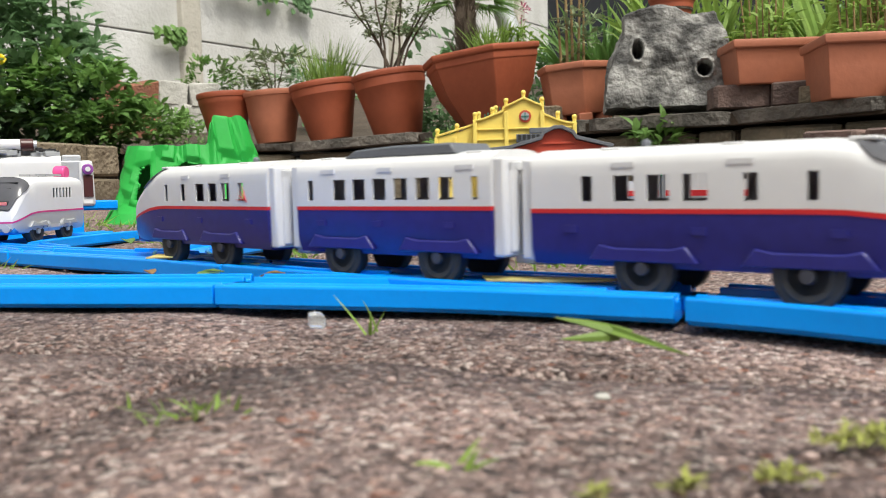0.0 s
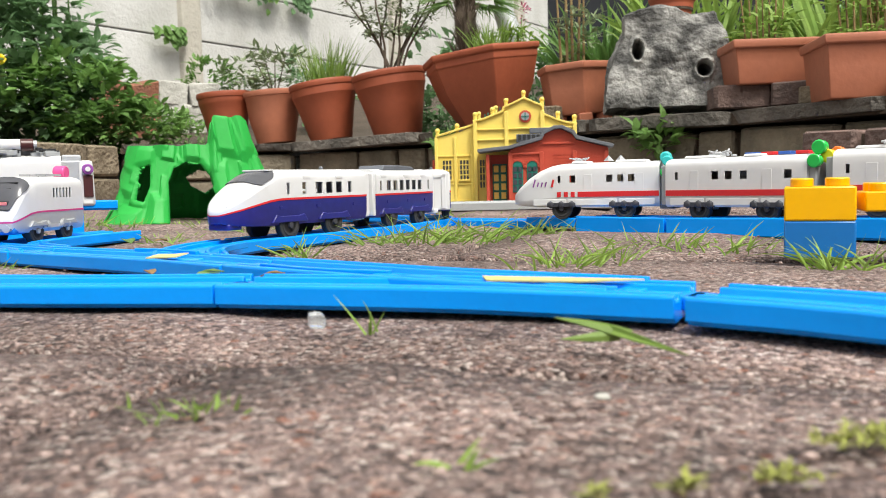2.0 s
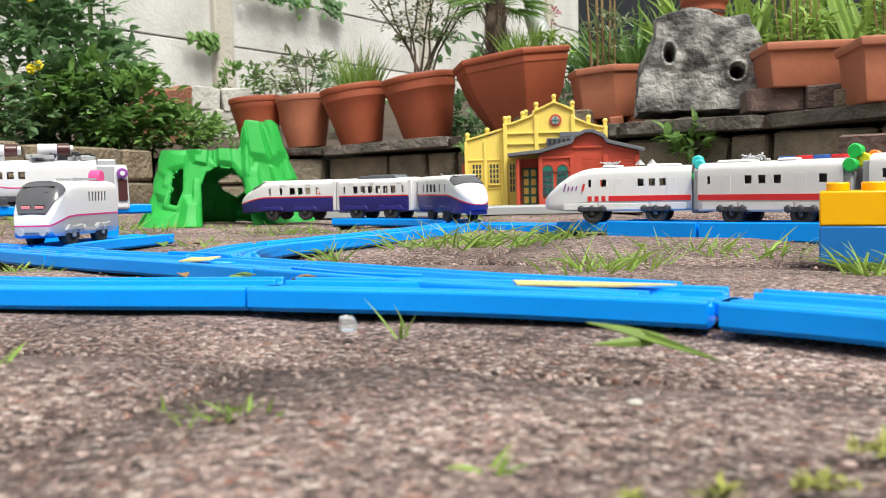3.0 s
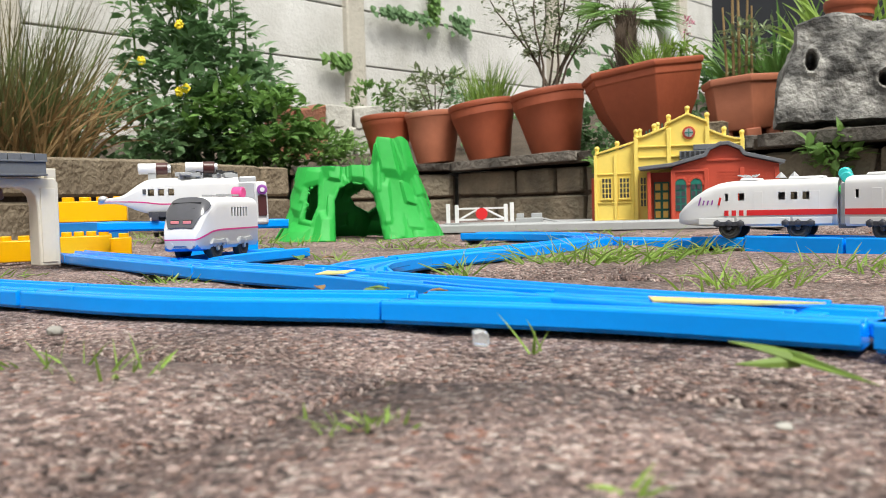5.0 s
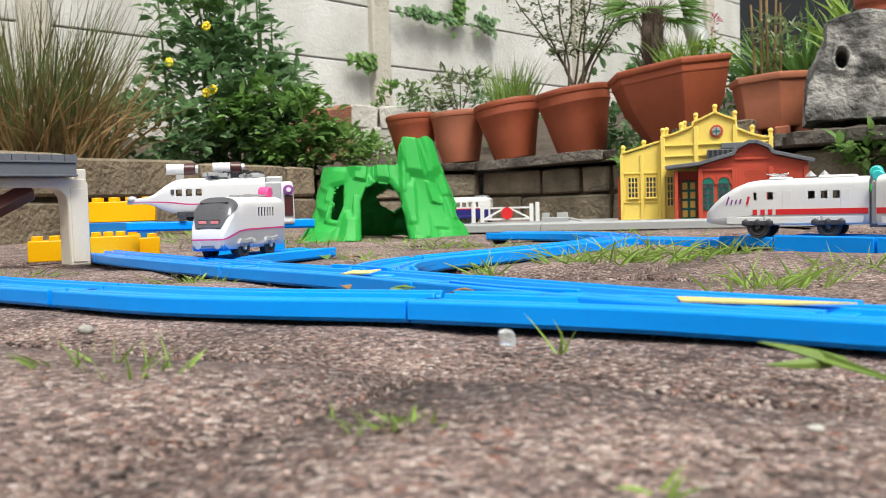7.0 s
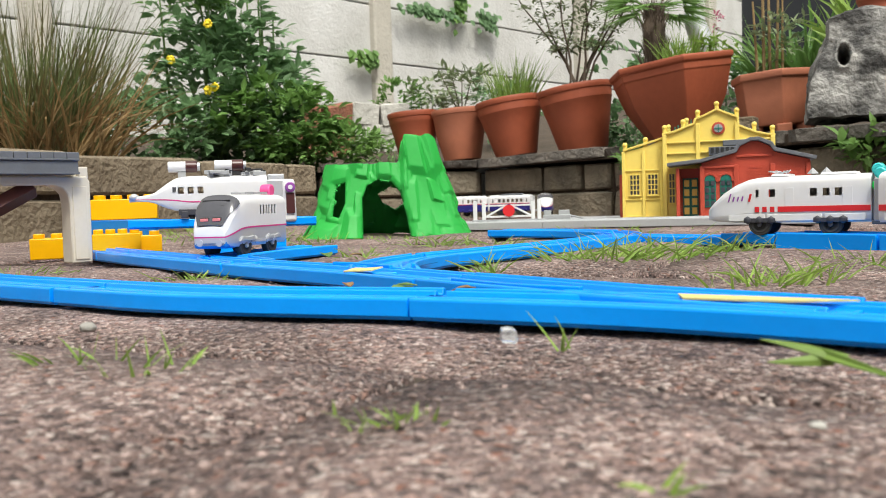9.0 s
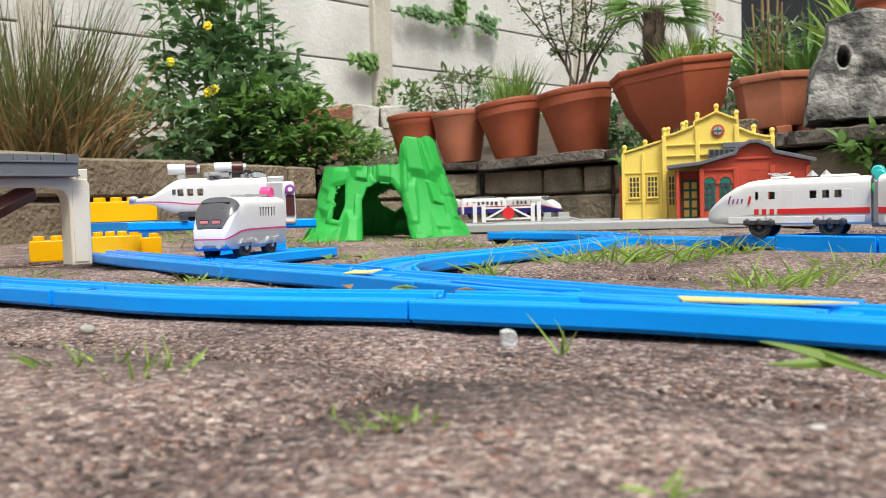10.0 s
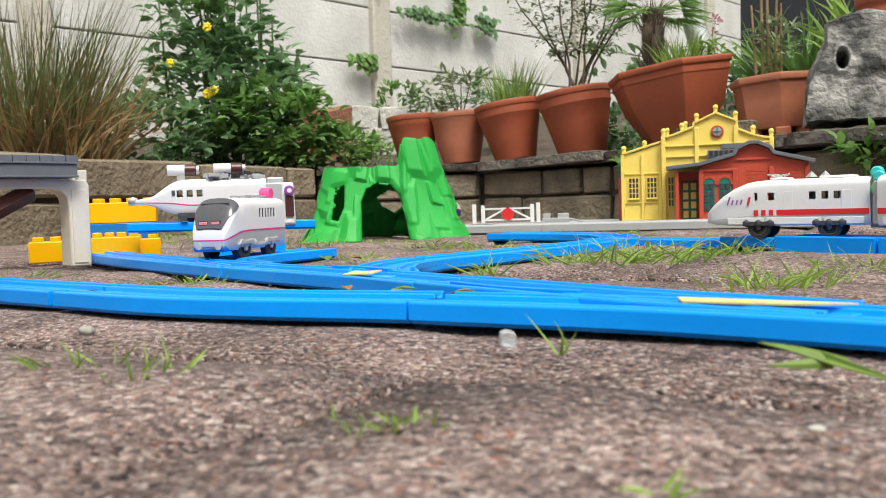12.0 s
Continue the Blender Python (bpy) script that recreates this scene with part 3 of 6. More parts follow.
def express_car(kind, label):
    """White and navy streamlined toy car; x runs towards its outer end."""
    root = thing("toy_train_car", label, "toy train", group="cars of the running train")
    if kind == "mid":
        L = 0.048
        sec = [(-L, 0.0163, 0.010, 0.0265, 0.0279, 0.041, 0.047), (L, 0.0163, 0.010, 0.0265, 0.0279, 0.041, 0.047)]
        win = [(-0.0425, -0.0395)] + [(x, x + 0.0066) for x in (-0.0318, -0.0213, -0.0108, -0.0003, 0.0102, 0.0207)] + [(0.0385, 0.0415)]
        x1 = L
    else:
        L = 0.063
        sec = [(-L, 0.0163, 0.010, 0.0265, 0.0279, 0.041, 0.047), (0.026, 0.0163, 0.010, 0.0265, 0.0279, 0.041, 0.047), (0.034, 0.0163, 0.010, 0.0263, 0.0277, 0.0402, 0.0464),
               (0.043, 0.0162, 0.0101, 0.0254, 0.0268, 0.0372, 0.0438), (0.051, 0.0157, 0.0103, 0.0240, 0.0253, 0.0334, 0.0402), (0.059, 0.0147, 0.0107, 0.0224, 0.0236, 0.0296, 0.0362), (0.066, 0.0130, 0.0111, 0.0208, 0.0219, 0.0262, 0.0322),
               (0.0715, 0.0106, 0.0117, 0.0196, 0.0206, 0.0236, 0.0282), (0.0755, 0.0074, 0.0126, 0.0185, 0.0194, 0.0212, 0.0240), (0.0775, 0.0036, 0.0140, 0.0178, 0.0185, 0.0193, 0.0206)]
        win = [(-0.0445, -0.0405), (-0.0332, -0.0262), (-0.0222, -0.0150), (-0.0110, -0.0034), (0.0068, 0.0108), (0.0238, 0.0268)]
        x1 = 0.0775
    xs = stations(-L, x1, win, extra=(0.030, 0.034, 0.038, 0.043, 0.047, 0.051, 0.055, 0.059, 0.0625, 0.066, 0.069, 0.0715, 0.0737, 0.0755, 0.0767) if kind != "mid" else ())
    part("lower_body", shell(sec, "skirt", None, xs=xs), "navy", root, smooth=40)
    part("stripe", shell(sec, "stripe", None, xs=xs), "red", root, smooth=40)
    up = part("upper_body", shell(sec, "roof", None, windows=win, zwin=WZ, xs=xs), "white", root, smooth=40)
    thick(up)
    for x in (-0.037, 0.002, 0.036):
        bm = boxes((x, 0, 0.0462, 0.007, 0.022, 0.0012))
        part("roof_rib", bm, "white", root, bevel=0.0004)
    wheels(root, (-0.024, 0.024), r=0.0098, hub="charcoal")
    for x in (-0.024, 0.024):
        side_frame(root, x - 0.018, x + 0.018, 0.0160, 0.0098, 0.0158, "navy")
    # pale inner ends of the gangways and couplers
    ends = (-1, 1) if kind == "mid" else (-1,)
    for s in ends:
        bm = boxes((s * (L + 0.0022), 0, 0.0275, 0.0045, 0.0306, 0.033))
        g = part("gangway", bm, "white", root, bevel=0.0008)
        bm = boxes((s * (L + 0.0048), -0.010, 0.0275, 0.001, 0.004, 0.030), (s * (L + 0.0048), 0.010, 0.0275, 0.001, 0.004, 0.030), (s * (L + 0.0048), 0, 0.041, 0.001, 0.024, 0.003))
        part("gangway_frame", bm, "white", g, bevel=0.0003)
        bm = boxes((s * (L + 0.006), 0, 0.0095, 0.012, 0.005, 0.003), (s * (L + 0.011), 0, 0.0105, 0.003, 0.009, 0.004))
        part("coupler", bm, "white", root, bevel=0.0006)
    for s in (-1, 1):
        for x in ((-0.048, -0.006, 0.032) if kind != "mid" else (-0.030, 0.004, 0.034)):
            bm = boxes((x, s * 0.0164, 0.0215, 0.0045, 0.0006, 0.0022))
            part("vent_panel", bm, "navy", root)
        for x in ((-0.030, 0.006) if kind != "mid" else (-0.037, 0.0, 0.030)):
            bm = boxes((x, s * 0.0159, 0.0412, 0.0075, 0.0012, 0.0016))
            part("lamp_panel", bm, "white", root)
    if kind == "mid":
        bm = bmesh.new()
        prism(bm, [(-0.030, 0.0460), (-0.027, 0.0500), (0.000, 0.0500), (0.020, 0.0490), (0.026, 0.0460)], -0.0115, 0.0115)
        cover = part("pantograph_cover", bm, "grey", root, "dark grey pantograph cover", bevel=0.0008)
        bm = boxes((0.010, 0, 0.0496, 0.020, 0.010, 0.001))
        part("cover_panel", bm, "black", cover)
    else:
        # windscreen lies on the sloping nose
        bm = bmesh.new()
        rows = []
        for x in np.linspace(0.0345, 0.0540, 14):
            w, zb, z1, z2, zs, zr = lerp_rows(sec, x)
            u = (x - 0.0345) / 0.0195
            hw = 0.86 * min(1.0, math.sin(math.pi * (0.10 + 0.82 * (1 - u))) * 1.25) ** 0.6
            row = []
            for a in np.linspace(-1, 1, 11):
                ang = math.pi / 2 * (1 - abs(a) * hw)
                y = w * 0.99 * max(0.0, math.cos(ang)) ** 0.75 * (1 if a >= 0 else -1)
                z = zs + (zr - zs) * math.sin(ang) ** 0.8
                row.append(bm.verts.new((x + 0.0003, y * 1.006, z + 0.0004)))
            rows.append(row)
        for a, b in zip(rows, rows[1:]):
            for k in range(10):
                bm.faces.new((a[k], a[k + 1], b[k + 1], b[k]))
        ws = part("windscreen", bm, "glassy", root, "smoky dark printed windscreen", smooth=60)
        thick(ws, 0.0004)
        for s in (-1, 1):
            bm = bmesh.new()
            tube(bm, (0.0370, s * 0.0078, lerp_rows(sec, 0.0370)[5] - 0.0008), (0.0525, s * 0.0066, lerp_rows(sec, 0.0525)[5] - 0.0004), 0.0004, n=6)
            part("screen_pillar", bm, "black", ws)
            bm = bmesh.new()
            ball(bm, (0.0725, s * 0.0072, 0.0232), 0.0019, 2, (1.2, 0.8, 0.5))
            part("headlight", bm, "lgrey", root)
        bm = boxes((0.068, 0, 0.0108, 0.012, 0.018, 0.004))
        part("nose_skirt", bm, "navy", root, bevel=0.001)
        bm = bmesh.new()
        ball(bm, (-0.030, 0, 0.0478), 0.0016)
        part("roof_aerial", bm, "grey", root)
        if kind == "lead":
            # thin red feather mark near the inner end
            for s in (-1, 1):
                for k in range(4):
                    bm = bmesh.new()
                    tube(bm, (-0.0470, s * 0.01645, 0.0297 + 0.0003 * k), (-0.0440 + 0.0016 * k, s * 0.01645, 0.0365 - 0.0019 * k), 0.00028, 0.0001, n=6)
                    part("feather_mark", bm, "red", root)
    return root


LEAD = express_car("lead", "white and navy toy bullet train leading car with red stripe")
MIDCAR = express_car("mid", "white and navy toy bullet train middle car with red stripe")
TAIL = express_car("tail", "white and navy toy bullet train tail car with red stripe")


# ---------- standing trains ----------
def mark_bars(root, x, z, sec, side, scale=1.0):
    """Plain slanted strokes and a red dot in place of a car's emblem."""
    strokes = (((0, 0.0004), (0.0016, 0.0056), "purple"), ((0.0030, 0.0006), (0.0038, 0.0036), "purple"), ((0.0058, 0.0007), (0.0066, 0.0036), "purple"),
               ((0.0086, 0.0008), (0.0094, 0.0038), "purple"), ((0.0132, 0.0004), (0.0144, 0.0052), "red"))
    for (x0, z0), (x1, z1), c in strokes:
        ends = []
        for dx, dz in ((x0, z0), (x1, z1)):
            px = x - side * dx * scale
            ends.append((px, (lerp_rows(sec, px)[0] + 0.0001) * side, z + dz * scale))
        bm = bmesh.new()
        tube(bm, *ends, 0.0009 if c == "red" else 0.0006, n=6)
        part("emblem_stroke", bm, c, root)


def clear_bead(root, p, r, material):
    bm = bmesh.new()
    tube(bm, (p[0], p[1] - r * 0.7, p[2]), (p[0], p[1] + r * 0.7, p[2]), r, r * 0.9, n=14)
    b = part("bead", bm, material, root, "translucent coloured bead", bevel=r * 0.2)
    return b


def inspection_car(kind, label, m):
    root = thing("toy_train_car", label, "toy train", m, group="cars of the red-striped train")
    if kind == "nose":
        sec = [(-0.054, 0.0163, 0.010, 0.018, 0.0222, 0.040, 0.046), (0.020, 0.0163, 0.010, 0.018, 0.0222, 0.040, 0.046), (0.034, 0.0162, 0.010, 0.018, 0.0200, 0.039, 0.0450),
               (0.046, 0.0155, 0.010, 0.0165, 0.0172, 0.034, 0.0405), (0.056, 0.0142, 0.0108, 0.0155, 0.016, 0.028, 0.0342), (0.064, 0.0118, 0.0115, 0.015, 0.0155, 0.022, 0.0272),
               (0.069, 0.0078, 0.0128, 0.0155, 0.016, 0.019, 0.0218), (0.0705, 0.003, 0.014, 0.0158, 0.0162, 0.0172, 0.018)]
        win = [(-0.034, -0.029), (-0.0255, -0.0205), (-0.0165, -0.0115), (0.014, 0.019), (0.0265, 0.029)]
        x1 = 0.0705
        ex = (0.040, 0.046, 0.051, 0.056, 0.060, 0.064, 0.0665, 0.069)
    else:
        sec = [(-0.054, 0.0163, 0.010, 0.018, 0.0222, 0.040, 0.046), (0.054, 0.0163, 0.010, 0.018, 0.0222, 0.040, 0.046)]
        win = [(-0.046, -0.0435), (-0.016, -0.0105), (-0.0055, 0.0), (0.006, 0.0115), (0.038, 0.0435)]
        x1, ex = 0.054, ()
    xs = stations(-0.054, x1, win, ex)
    part("lower_body", shell(sec, "skirt", None, xs=xs), "white", root, smooth=40)
    part("belt", shell(sec, "stripe", None, xs=xs), "white", root, smooth=40)
    thick(part("upper_body", shell(sec, "roof", None, windows=win, zwin=(0.030, 0.0358), xs=xs), "white", root, smooth=40))
    for s in (-1, 1):
        spans = [(-0.0535, 0.012), (0.0145, 0.0178), (0.0203, 0.0236), (0.0261, 0.0294)] if kind == "nose" else [(-0.0535, 0.0535)]
        for a, b in spans:
            part("stripe", boxes(((a + b) / 2, s * 0.0166, 0.0203, b - a, 0.0006, 0.0042)), "red", root)
        for a, b in ((-0.05, -0.022), (-0.02, 0.02), (0.022, 0.05)):
            part("skirt_panel", boxes(((a + b) / 2, s * 0.0163, 0.0138, b - a, 0.0008, 0.0052)), "white", root, bevel=0.0003)
        for x in (-0.038, 0.0035) if kind == "nose" else (-0.030, 0.026):
            part("door_panel", boxes((x, s * 0.0164, 0.0275, 0.007, 0.0003, 0.018)), "white", root, bevel=0.0003)
        for x in (-0.026, 0.026):
            bm = bmesh.new()
            for dx in (-0.009, 0.0, 0.009):
                ball(bm, (x + dx, s * 0.0168, 0.0120), 0.0034, 1, (1, 0.55, 1))
            box(bm, x, s * 0.0158, 0.0118, 0.024, 0.003, 0.0035)
            part("bogie_cover", bm, "charcoal", root, "dark grey bogie side cover", bevel=0.0003)
    wheels(root, (-0.026, 0.026), r=0.0085, hub="charcoal")
    for s in ((-1, 1) if kind == "mid" else (-1,)):
        part("gangway", boxes((s * 0.0565, 0, 0.026, 0.005, 0.028, 0.030)), "lgrey", root, bevel=0.0008)
        part("coupler", boxes((s * 0.062, 0, 0.0095, 0.012, 0.005, 0.003)), "grey", root, bevel=0.0005)
    part("roof_unit", boxes((-0.030, 0, 0.0466, 0.026, 0.018, 0.002, 0, 0.9), (0.012, 0, 0.0466, 0.014, 0.02, 0.0018, 0, 0.9)), "white", root, bevel=0.0005)
    if kind == "nose":
        for x in (-0.020, -0.010):
            bm = bmesh.new()
            tube(bm, (x, 0, 0.047), (x, 0, 0.0515), 0.0045, 0.0002, n=4)
            part("roof_pyramid", bm, "lgrey", root)
        bm = bmesh.new()
        for k in range(16):
            a = Vector((0.004 + 0.014 * random.random(), random.uniform(-0.006, 0.006), 0.0475 + 0.002 * random.random()))
            tube(bm, a, a + Vector((random.uniform(-0.006, 0.006), random.uniform(-0.004, 0.004), random.uniform(0, 0.0015))), 0.0006, n=5)
        part("roof_wires", bm, "silver", root)
        for s in (-1, 1):
            mark_bars(root, 0.0505 if s > 0 else 0.030, 0.0262, sec, s, 1.25)
        bm = bmesh.new()
        for s in (-1, 1):
            ball(bm, (0.062, s * 0.0095, 0.0235), 0.002, 1)
        part("headlamp", bm, "lgrey", root)
    else:
        for k in range(26):
            if k == 0:
                bm = bmesh.new()
            a = Vector((-0.022 + 0.014 * random.random(), random.uniform(-0.007, 0.007), 0.0470 + 0.003 * random.random()))
            tube(bm, a, a + Vector((random.uniform(-0.006, 0.006), random.uniform(-0.005, 0.005), random.uniform(-0.001, 0.002))), 0.0007, n=5)
        part("roof_wires", bm, "silver", root)
        for k, c in enumerate(("blue2", "red", "blue2", "red")):
            bm = boxes((0.006 + 0.0125 * k, 0.004, 0.0474, 0.009, 0.010, 0.0024))
            part("roof_stick", bm, c, root, "coloured plastic stick on the roof", bevel=0.0004)
    # clear beads tied at the inner end
    if kind == "nose":
        for p, r, c in (((-0.0575, 0.008, 0.0485), 0.0048, "cteal"), ((-0.0600, 0.015, 0.0455), 0.0045, "cteal"), ((-0.0590, 0.0175, 0.0365), 0.0046, "cgreen"), ((-0.0625, 0.0175, 0.029), 0.004, "corange"), ((-0.0625, 0.016, 0.021), 0.0035, "blue2")):
            clear_bead(root, (p[0], p[1], p[2]), r, c)
    else:
        for p, r, c in (((0.060, 0.010, 0.050), 0.005, "cgreen"), ((0.0585, 0.014, 0.041), 0.0048, "cgreen"), ((0.064, 0.006, 0.044), 0.0048, "cyellow"), ((0.068, 0.0, 0.046), 0.0045, "corange"), ((0.068, 0.004, 0.039), 0.0045, "corange")):
            clear_bead(root, (p[0], -p[1], p[2]), r, c)
    return root


inspection_car("nose", "white toy train car with red stripe and pointed nose", pose(0.1290, 0.7230, 0.0088, 0, 0, 156))
inspection_car("mid", "white toy train car with red stripe and roof beads", pose(0.2175, 0.6285, 0.0092, 0, 0, -47))
inspection_car("mid", "white toy train car with red stripe beside bricks", pose(0.3050, 0.5420, 0.0115, 0, 0, -43))


def pink_railcar():
    """Short white and silver toy train with a pink stripe; its nose is a tall raked windscreen."""
    root = thing("toy_railcar", "white and silver toy train with pink stripe standing on blue track", "toy train", pose(-0.2950, 0.6225, RAIL, 0, 0, -95))
    sec = [(-0.045, 0.0168, 0.008, 0.0215, 0.0227, 0.040, 0.0468), (0.016, 0.0168, 0.008, 0.0215, 0.0227, 0.040, 0.0468), (0.026, 0.0167, 0.008, 0.0205, 0.0217, 0.038, 0.0460), (0.032, 0.0164, 0.0085, 0.0188, 0.0200, 0.033, 0.0415),
           (0.037, 0.0155, 0.0088, 0.0172, 0.0184, 0.027, 0.0335), (0.0405, 0.0142, 0.009, 0.0160, 0.0171, 0.0215, 0.0250), (0.0425, 0.0125, 0.0096, 0.0152, 0.0163, 0.018, 0.0195)]
    win = [(x, x + 0.0027) for x in (-0.028, -0.0235, -0.019, -0.0145, -0.010, -0.0055)]
    xs = stations(-0.045, 0.0425, win, (0.021, 0.026, 0.029, 0.032, 0.0345, 0.037, 0.039, 0.0405))
    part("lower_body", shell(sec, "skirt", None, xs=xs), "silver", root, smooth=40)
    part("stripe", shell(sec, "stripe", None, xs=xs), "pink", root, smooth=40)
    thick(part("upper_body", shell(sec, "roof", None, windows=win, zwin=(0.0315, 0.0385), xs=xs), "white", root, smooth=40))
    bm = bmesh.new()
    rows = []
    for x in np.linspace(0.0262, 0.0408, 9):
        w, zb, z1, z2, zs, zr = lerp_rows(sec, x)
        u = (x - 0.0262) / 0.0146
        hw = 0.92 - 0.66 * max(0.0, u - 0.30)
        row = []
        for a in np.linspace(-1, 1, 13):
            ang = math.pi / 2 * (1 - abs(a) * hw)
            y = w * 0.99 * max(0.0, math.cos(ang)) ** 0.75 * (1 if a >= 0 else -1)
            row.append(bm.verts.new((x + 0.0005, y * 1.01, zs + (zr - zs) * math.sin(ang) ** 0.8 + 0.0004)))
        rows.append(row)
    for a, b in zip(rows, rows[1:]):
        for k in range(12):
            bm.faces.new((a[k], a[k + 1], b[k + 1], b[k]))
    ws = part("windscreen", bm, "glassy", root, "dark grey raked windscreen mask", smooth=60)
    thick(ws, 0.0004)
    for s in (-1, 1):
        part("lamp_surround", boxes((0.0389, s * 0.0050, 0.0282, 0.0030, 0.0082, 0.0042, 0, 0.92)), "black", ws, bevel=0.0004)
        part("headlight", boxes((0.0398, s * 0.0050, 0.0283, 0.0026, 0.0064, 0.0022)), "lamp_pink", ws, "pale pink headlight", bevel=0.0003)
        bm = bmesh.new()
        for x in (-0.022, -0.012, 0.006):
            ball(bm, (x, s * 0.0170, 0.0125), 0.0032, 1, (1, 0.5, 1))
        box(bm, -0.008, s * 0.0166, 0.0115, 0.040, 0.0014, 0.0022)
        part("bogie_cover", bm, "silver", root)
        for k in range(3):
            part("roof_bar", boxes((-0.030 + 0.012 * k, s * 0.006, 0.0478, 0.010, 0.0016, 0.0016)), "lgrey", root)
    part("mask_line", boxes((0.0402, 0, 0.0236, 0.0016, 0.0180, 0.0006), (0.0318, 0, 0.0424, 0.0016, 0.0230, 0.0006)), "black", ws)
    part("wiper", boxes((0.0345, 0.004, 0.0382, 0.0010, 0.0090, 0.0007)), "black", ws)
    part("front_skirt", boxes((0.0345, 0, 0.0105, 0.016, 0.0275, 0.0060)), "lego_b", root, "pale blue front skirt", bevel=0.002)
    for s in (-1, 1):
        bm = bmesh.new()
        tube(bm, (0.0415, s * 0.008, 0.0115), (0.0432, s * 0.008, 0.0115), 0.0026, n=14)
        part("buffer", bm, "silver", root)
    wheels(root, (-0.022, 0.018), r=0.0088)
    for x in (-0.022, 0.018):
        side_frame(root, x - 0.012, x + 0.012, 0.0150, 0.0100, 0.0170, "lgrey")
    bm = bmesh.new()
    tube(bm, (-0.038, 0.000, 0.0500), (-0.038, 0.009, 0.0500), 0.0048, n=16)
    part("knob", bm, "hotpink", root, "pink knob on the roof", bevel=0.001)


pink_railcar()


def robot_train():
    """White toy train that folds into a robot, on the raised ramp, with two cannons on its roof."""
    z0 = 0.031
    root = thing("transforming_toy_train", "white pink-striped toy train with roof cannons on a ramp", "toy train", pose(-0.386, 0.752, z0, 0, 0, 206))
    root.scale = (0.87, 0.87, 0.87)
    sec = [(-0.062, 0.018, 0.012, 0.0205, 0.0218, 0.040, 0.049), (0.018, 0.018, 0.012, 0.0205, 0.0218, 0.040, 0.049), (0.032, 0.0178, 0.012, 0.0225, 0.0238, 0.039, 0.0470), (0.043, 0.016, 0.0155, 0.0235, 0.0248, 0.0335, 0.0405),
           (0.053, 0.0125, 0.0205, 0.0240, 0.0250, 0.0290, 0.0325), (0.060, 0.0095, 0.0225, 0.0245, 0.0252, 0.0278, 0.0300), (0.072, 0.0075, 0.0230, 0.0247, 0.0253, 0.0270, 0.0284), (0.080, 0.004, 0.0225, 0.0250, 0.0256, 0.0266, 0.0275)]
    win = [(x, x + 0.006) for x in (0.004, 0.014, 0.024)]
    xs = stations(-0.062, 0.080, win, (0.034, 0.041, 0.048, 0.054, 0.060, 0.066, 0.072))
    part("lower_body", shell(sec, "skirt", None, xs=xs), "white", root, smooth=40)
    part("stripe", shell(sec, "stripe", None, xs=xs), "pink", root, smooth=40)
    thick(part("upper_body", shell(sec, "roof", None, windows=win, zwin=(0.030, 0.037), xs=xs), "white", root, smooth=40))
    wheels(root, (-0.03, 0.012), r=0.008)
    for s in (-1, 1):
        part("bogie", boxes((0.016, s * 0.0165, 0.0105, 0.028, 0.004, 0.006), (0.006, s * 0.0180, 0.0080, 0.007, 0.004, 0.007), (0.024, s * 0.0180, 0.0080, 0.007, 0.004, 0.007)), "charcoal", root, "dark grey bogie side", bevel=0.0005)
        part("side_window", boxes((0.0335, s * 0.0177, 0.0345, 0.0035, 0.0012, 0.0050)), "glassy", root)
    rng = random.Random(3)
    for k in range(26):
        part("roof_joint", boxes((rng.uniform(-0.056, 0.0), rng.uniform(-0.016, 0.016), 0.0485 + rng.uniform(0, 0.004), rng.uniform(0.005, 0.016), rng.uniform(0.003, 0.01), rng.uniform(0.003, 0.005), rng.uniform(-20, 20))), "lgrey", root, bevel=0.0004)
    for k in range(14):
        part("roof_plate", boxes((rng.uniform(-0.06, -0.02), rng.uniform(-0.016, 0.016), 0.0520 + rng.uniform(0, 0.003), rng.uniform(0.004, 0.012), rng.uniform(0.002, 0.006), 0.003, rng.uniform(-20, 20))), "black", root, "dark folded robot joint", bevel=0.0004)
    for x, y in ((0.026, -0.004), (-0.022, 0.010)):
        bm = bmesh.new()
        tube(bm, (x - 0.006, y, 0.059), (x + 0.014, y, 0.059), 0.0058, n=18)
        g = part("cannon", bm, "white", root, "white cannon with maroon muzzle", bevel=0.0008)
        bm = bmesh.new()
        tube(bm, (x - 0.016, y, 0.059), (x - 0.004, y, 0.059), 0.0062, n=18)
        part("cannon_collar", bm, "maroon", g, bevel=0.0008)
        bm = bmesh.new()
        tube(bm, (x - 0.019, y, 0.059), (x - 0.0155, y, 0.059), 0.0045, n=16)
        part("muzzle", bm, "silver", g)
        part("cannon_mount", boxes((x, y, 0.0515, 0.008, 0.006, 0.009)), "lgrey", g)
    bm = bmesh.new()
    ball(bm, (0.075, 0.004, 0.0275), 0.004, 2, (1.3, 1, 1))
    part("nose_tip", bm, "silver", root)
    part("robot_hip", boxes((-0.073, 0.0, 0.030, 0.026, 0.026, 0.026), (-0.072, 0.0, 0.0455, 0.018, 0.020, 0.007)), "silver", root, bevel=0.0015)
    # folded leg with a purple joint at the rear
    part("robot_leg", boxes((-0.085, 0.006, 0.020, 0.015, 0.026, 0.046, 0, 0.85)), "white", root, bevel=0.003)
    bm = bmesh.new()
    tube(bm, (-0.086, 0.017, 0.034), (-0.086, 0.023, 0.034), 0.0055, n=18)
    j = part("joint", bm, "purple", root, "purple round joint", bevel=0.0008)
    bm = bmesh.new()
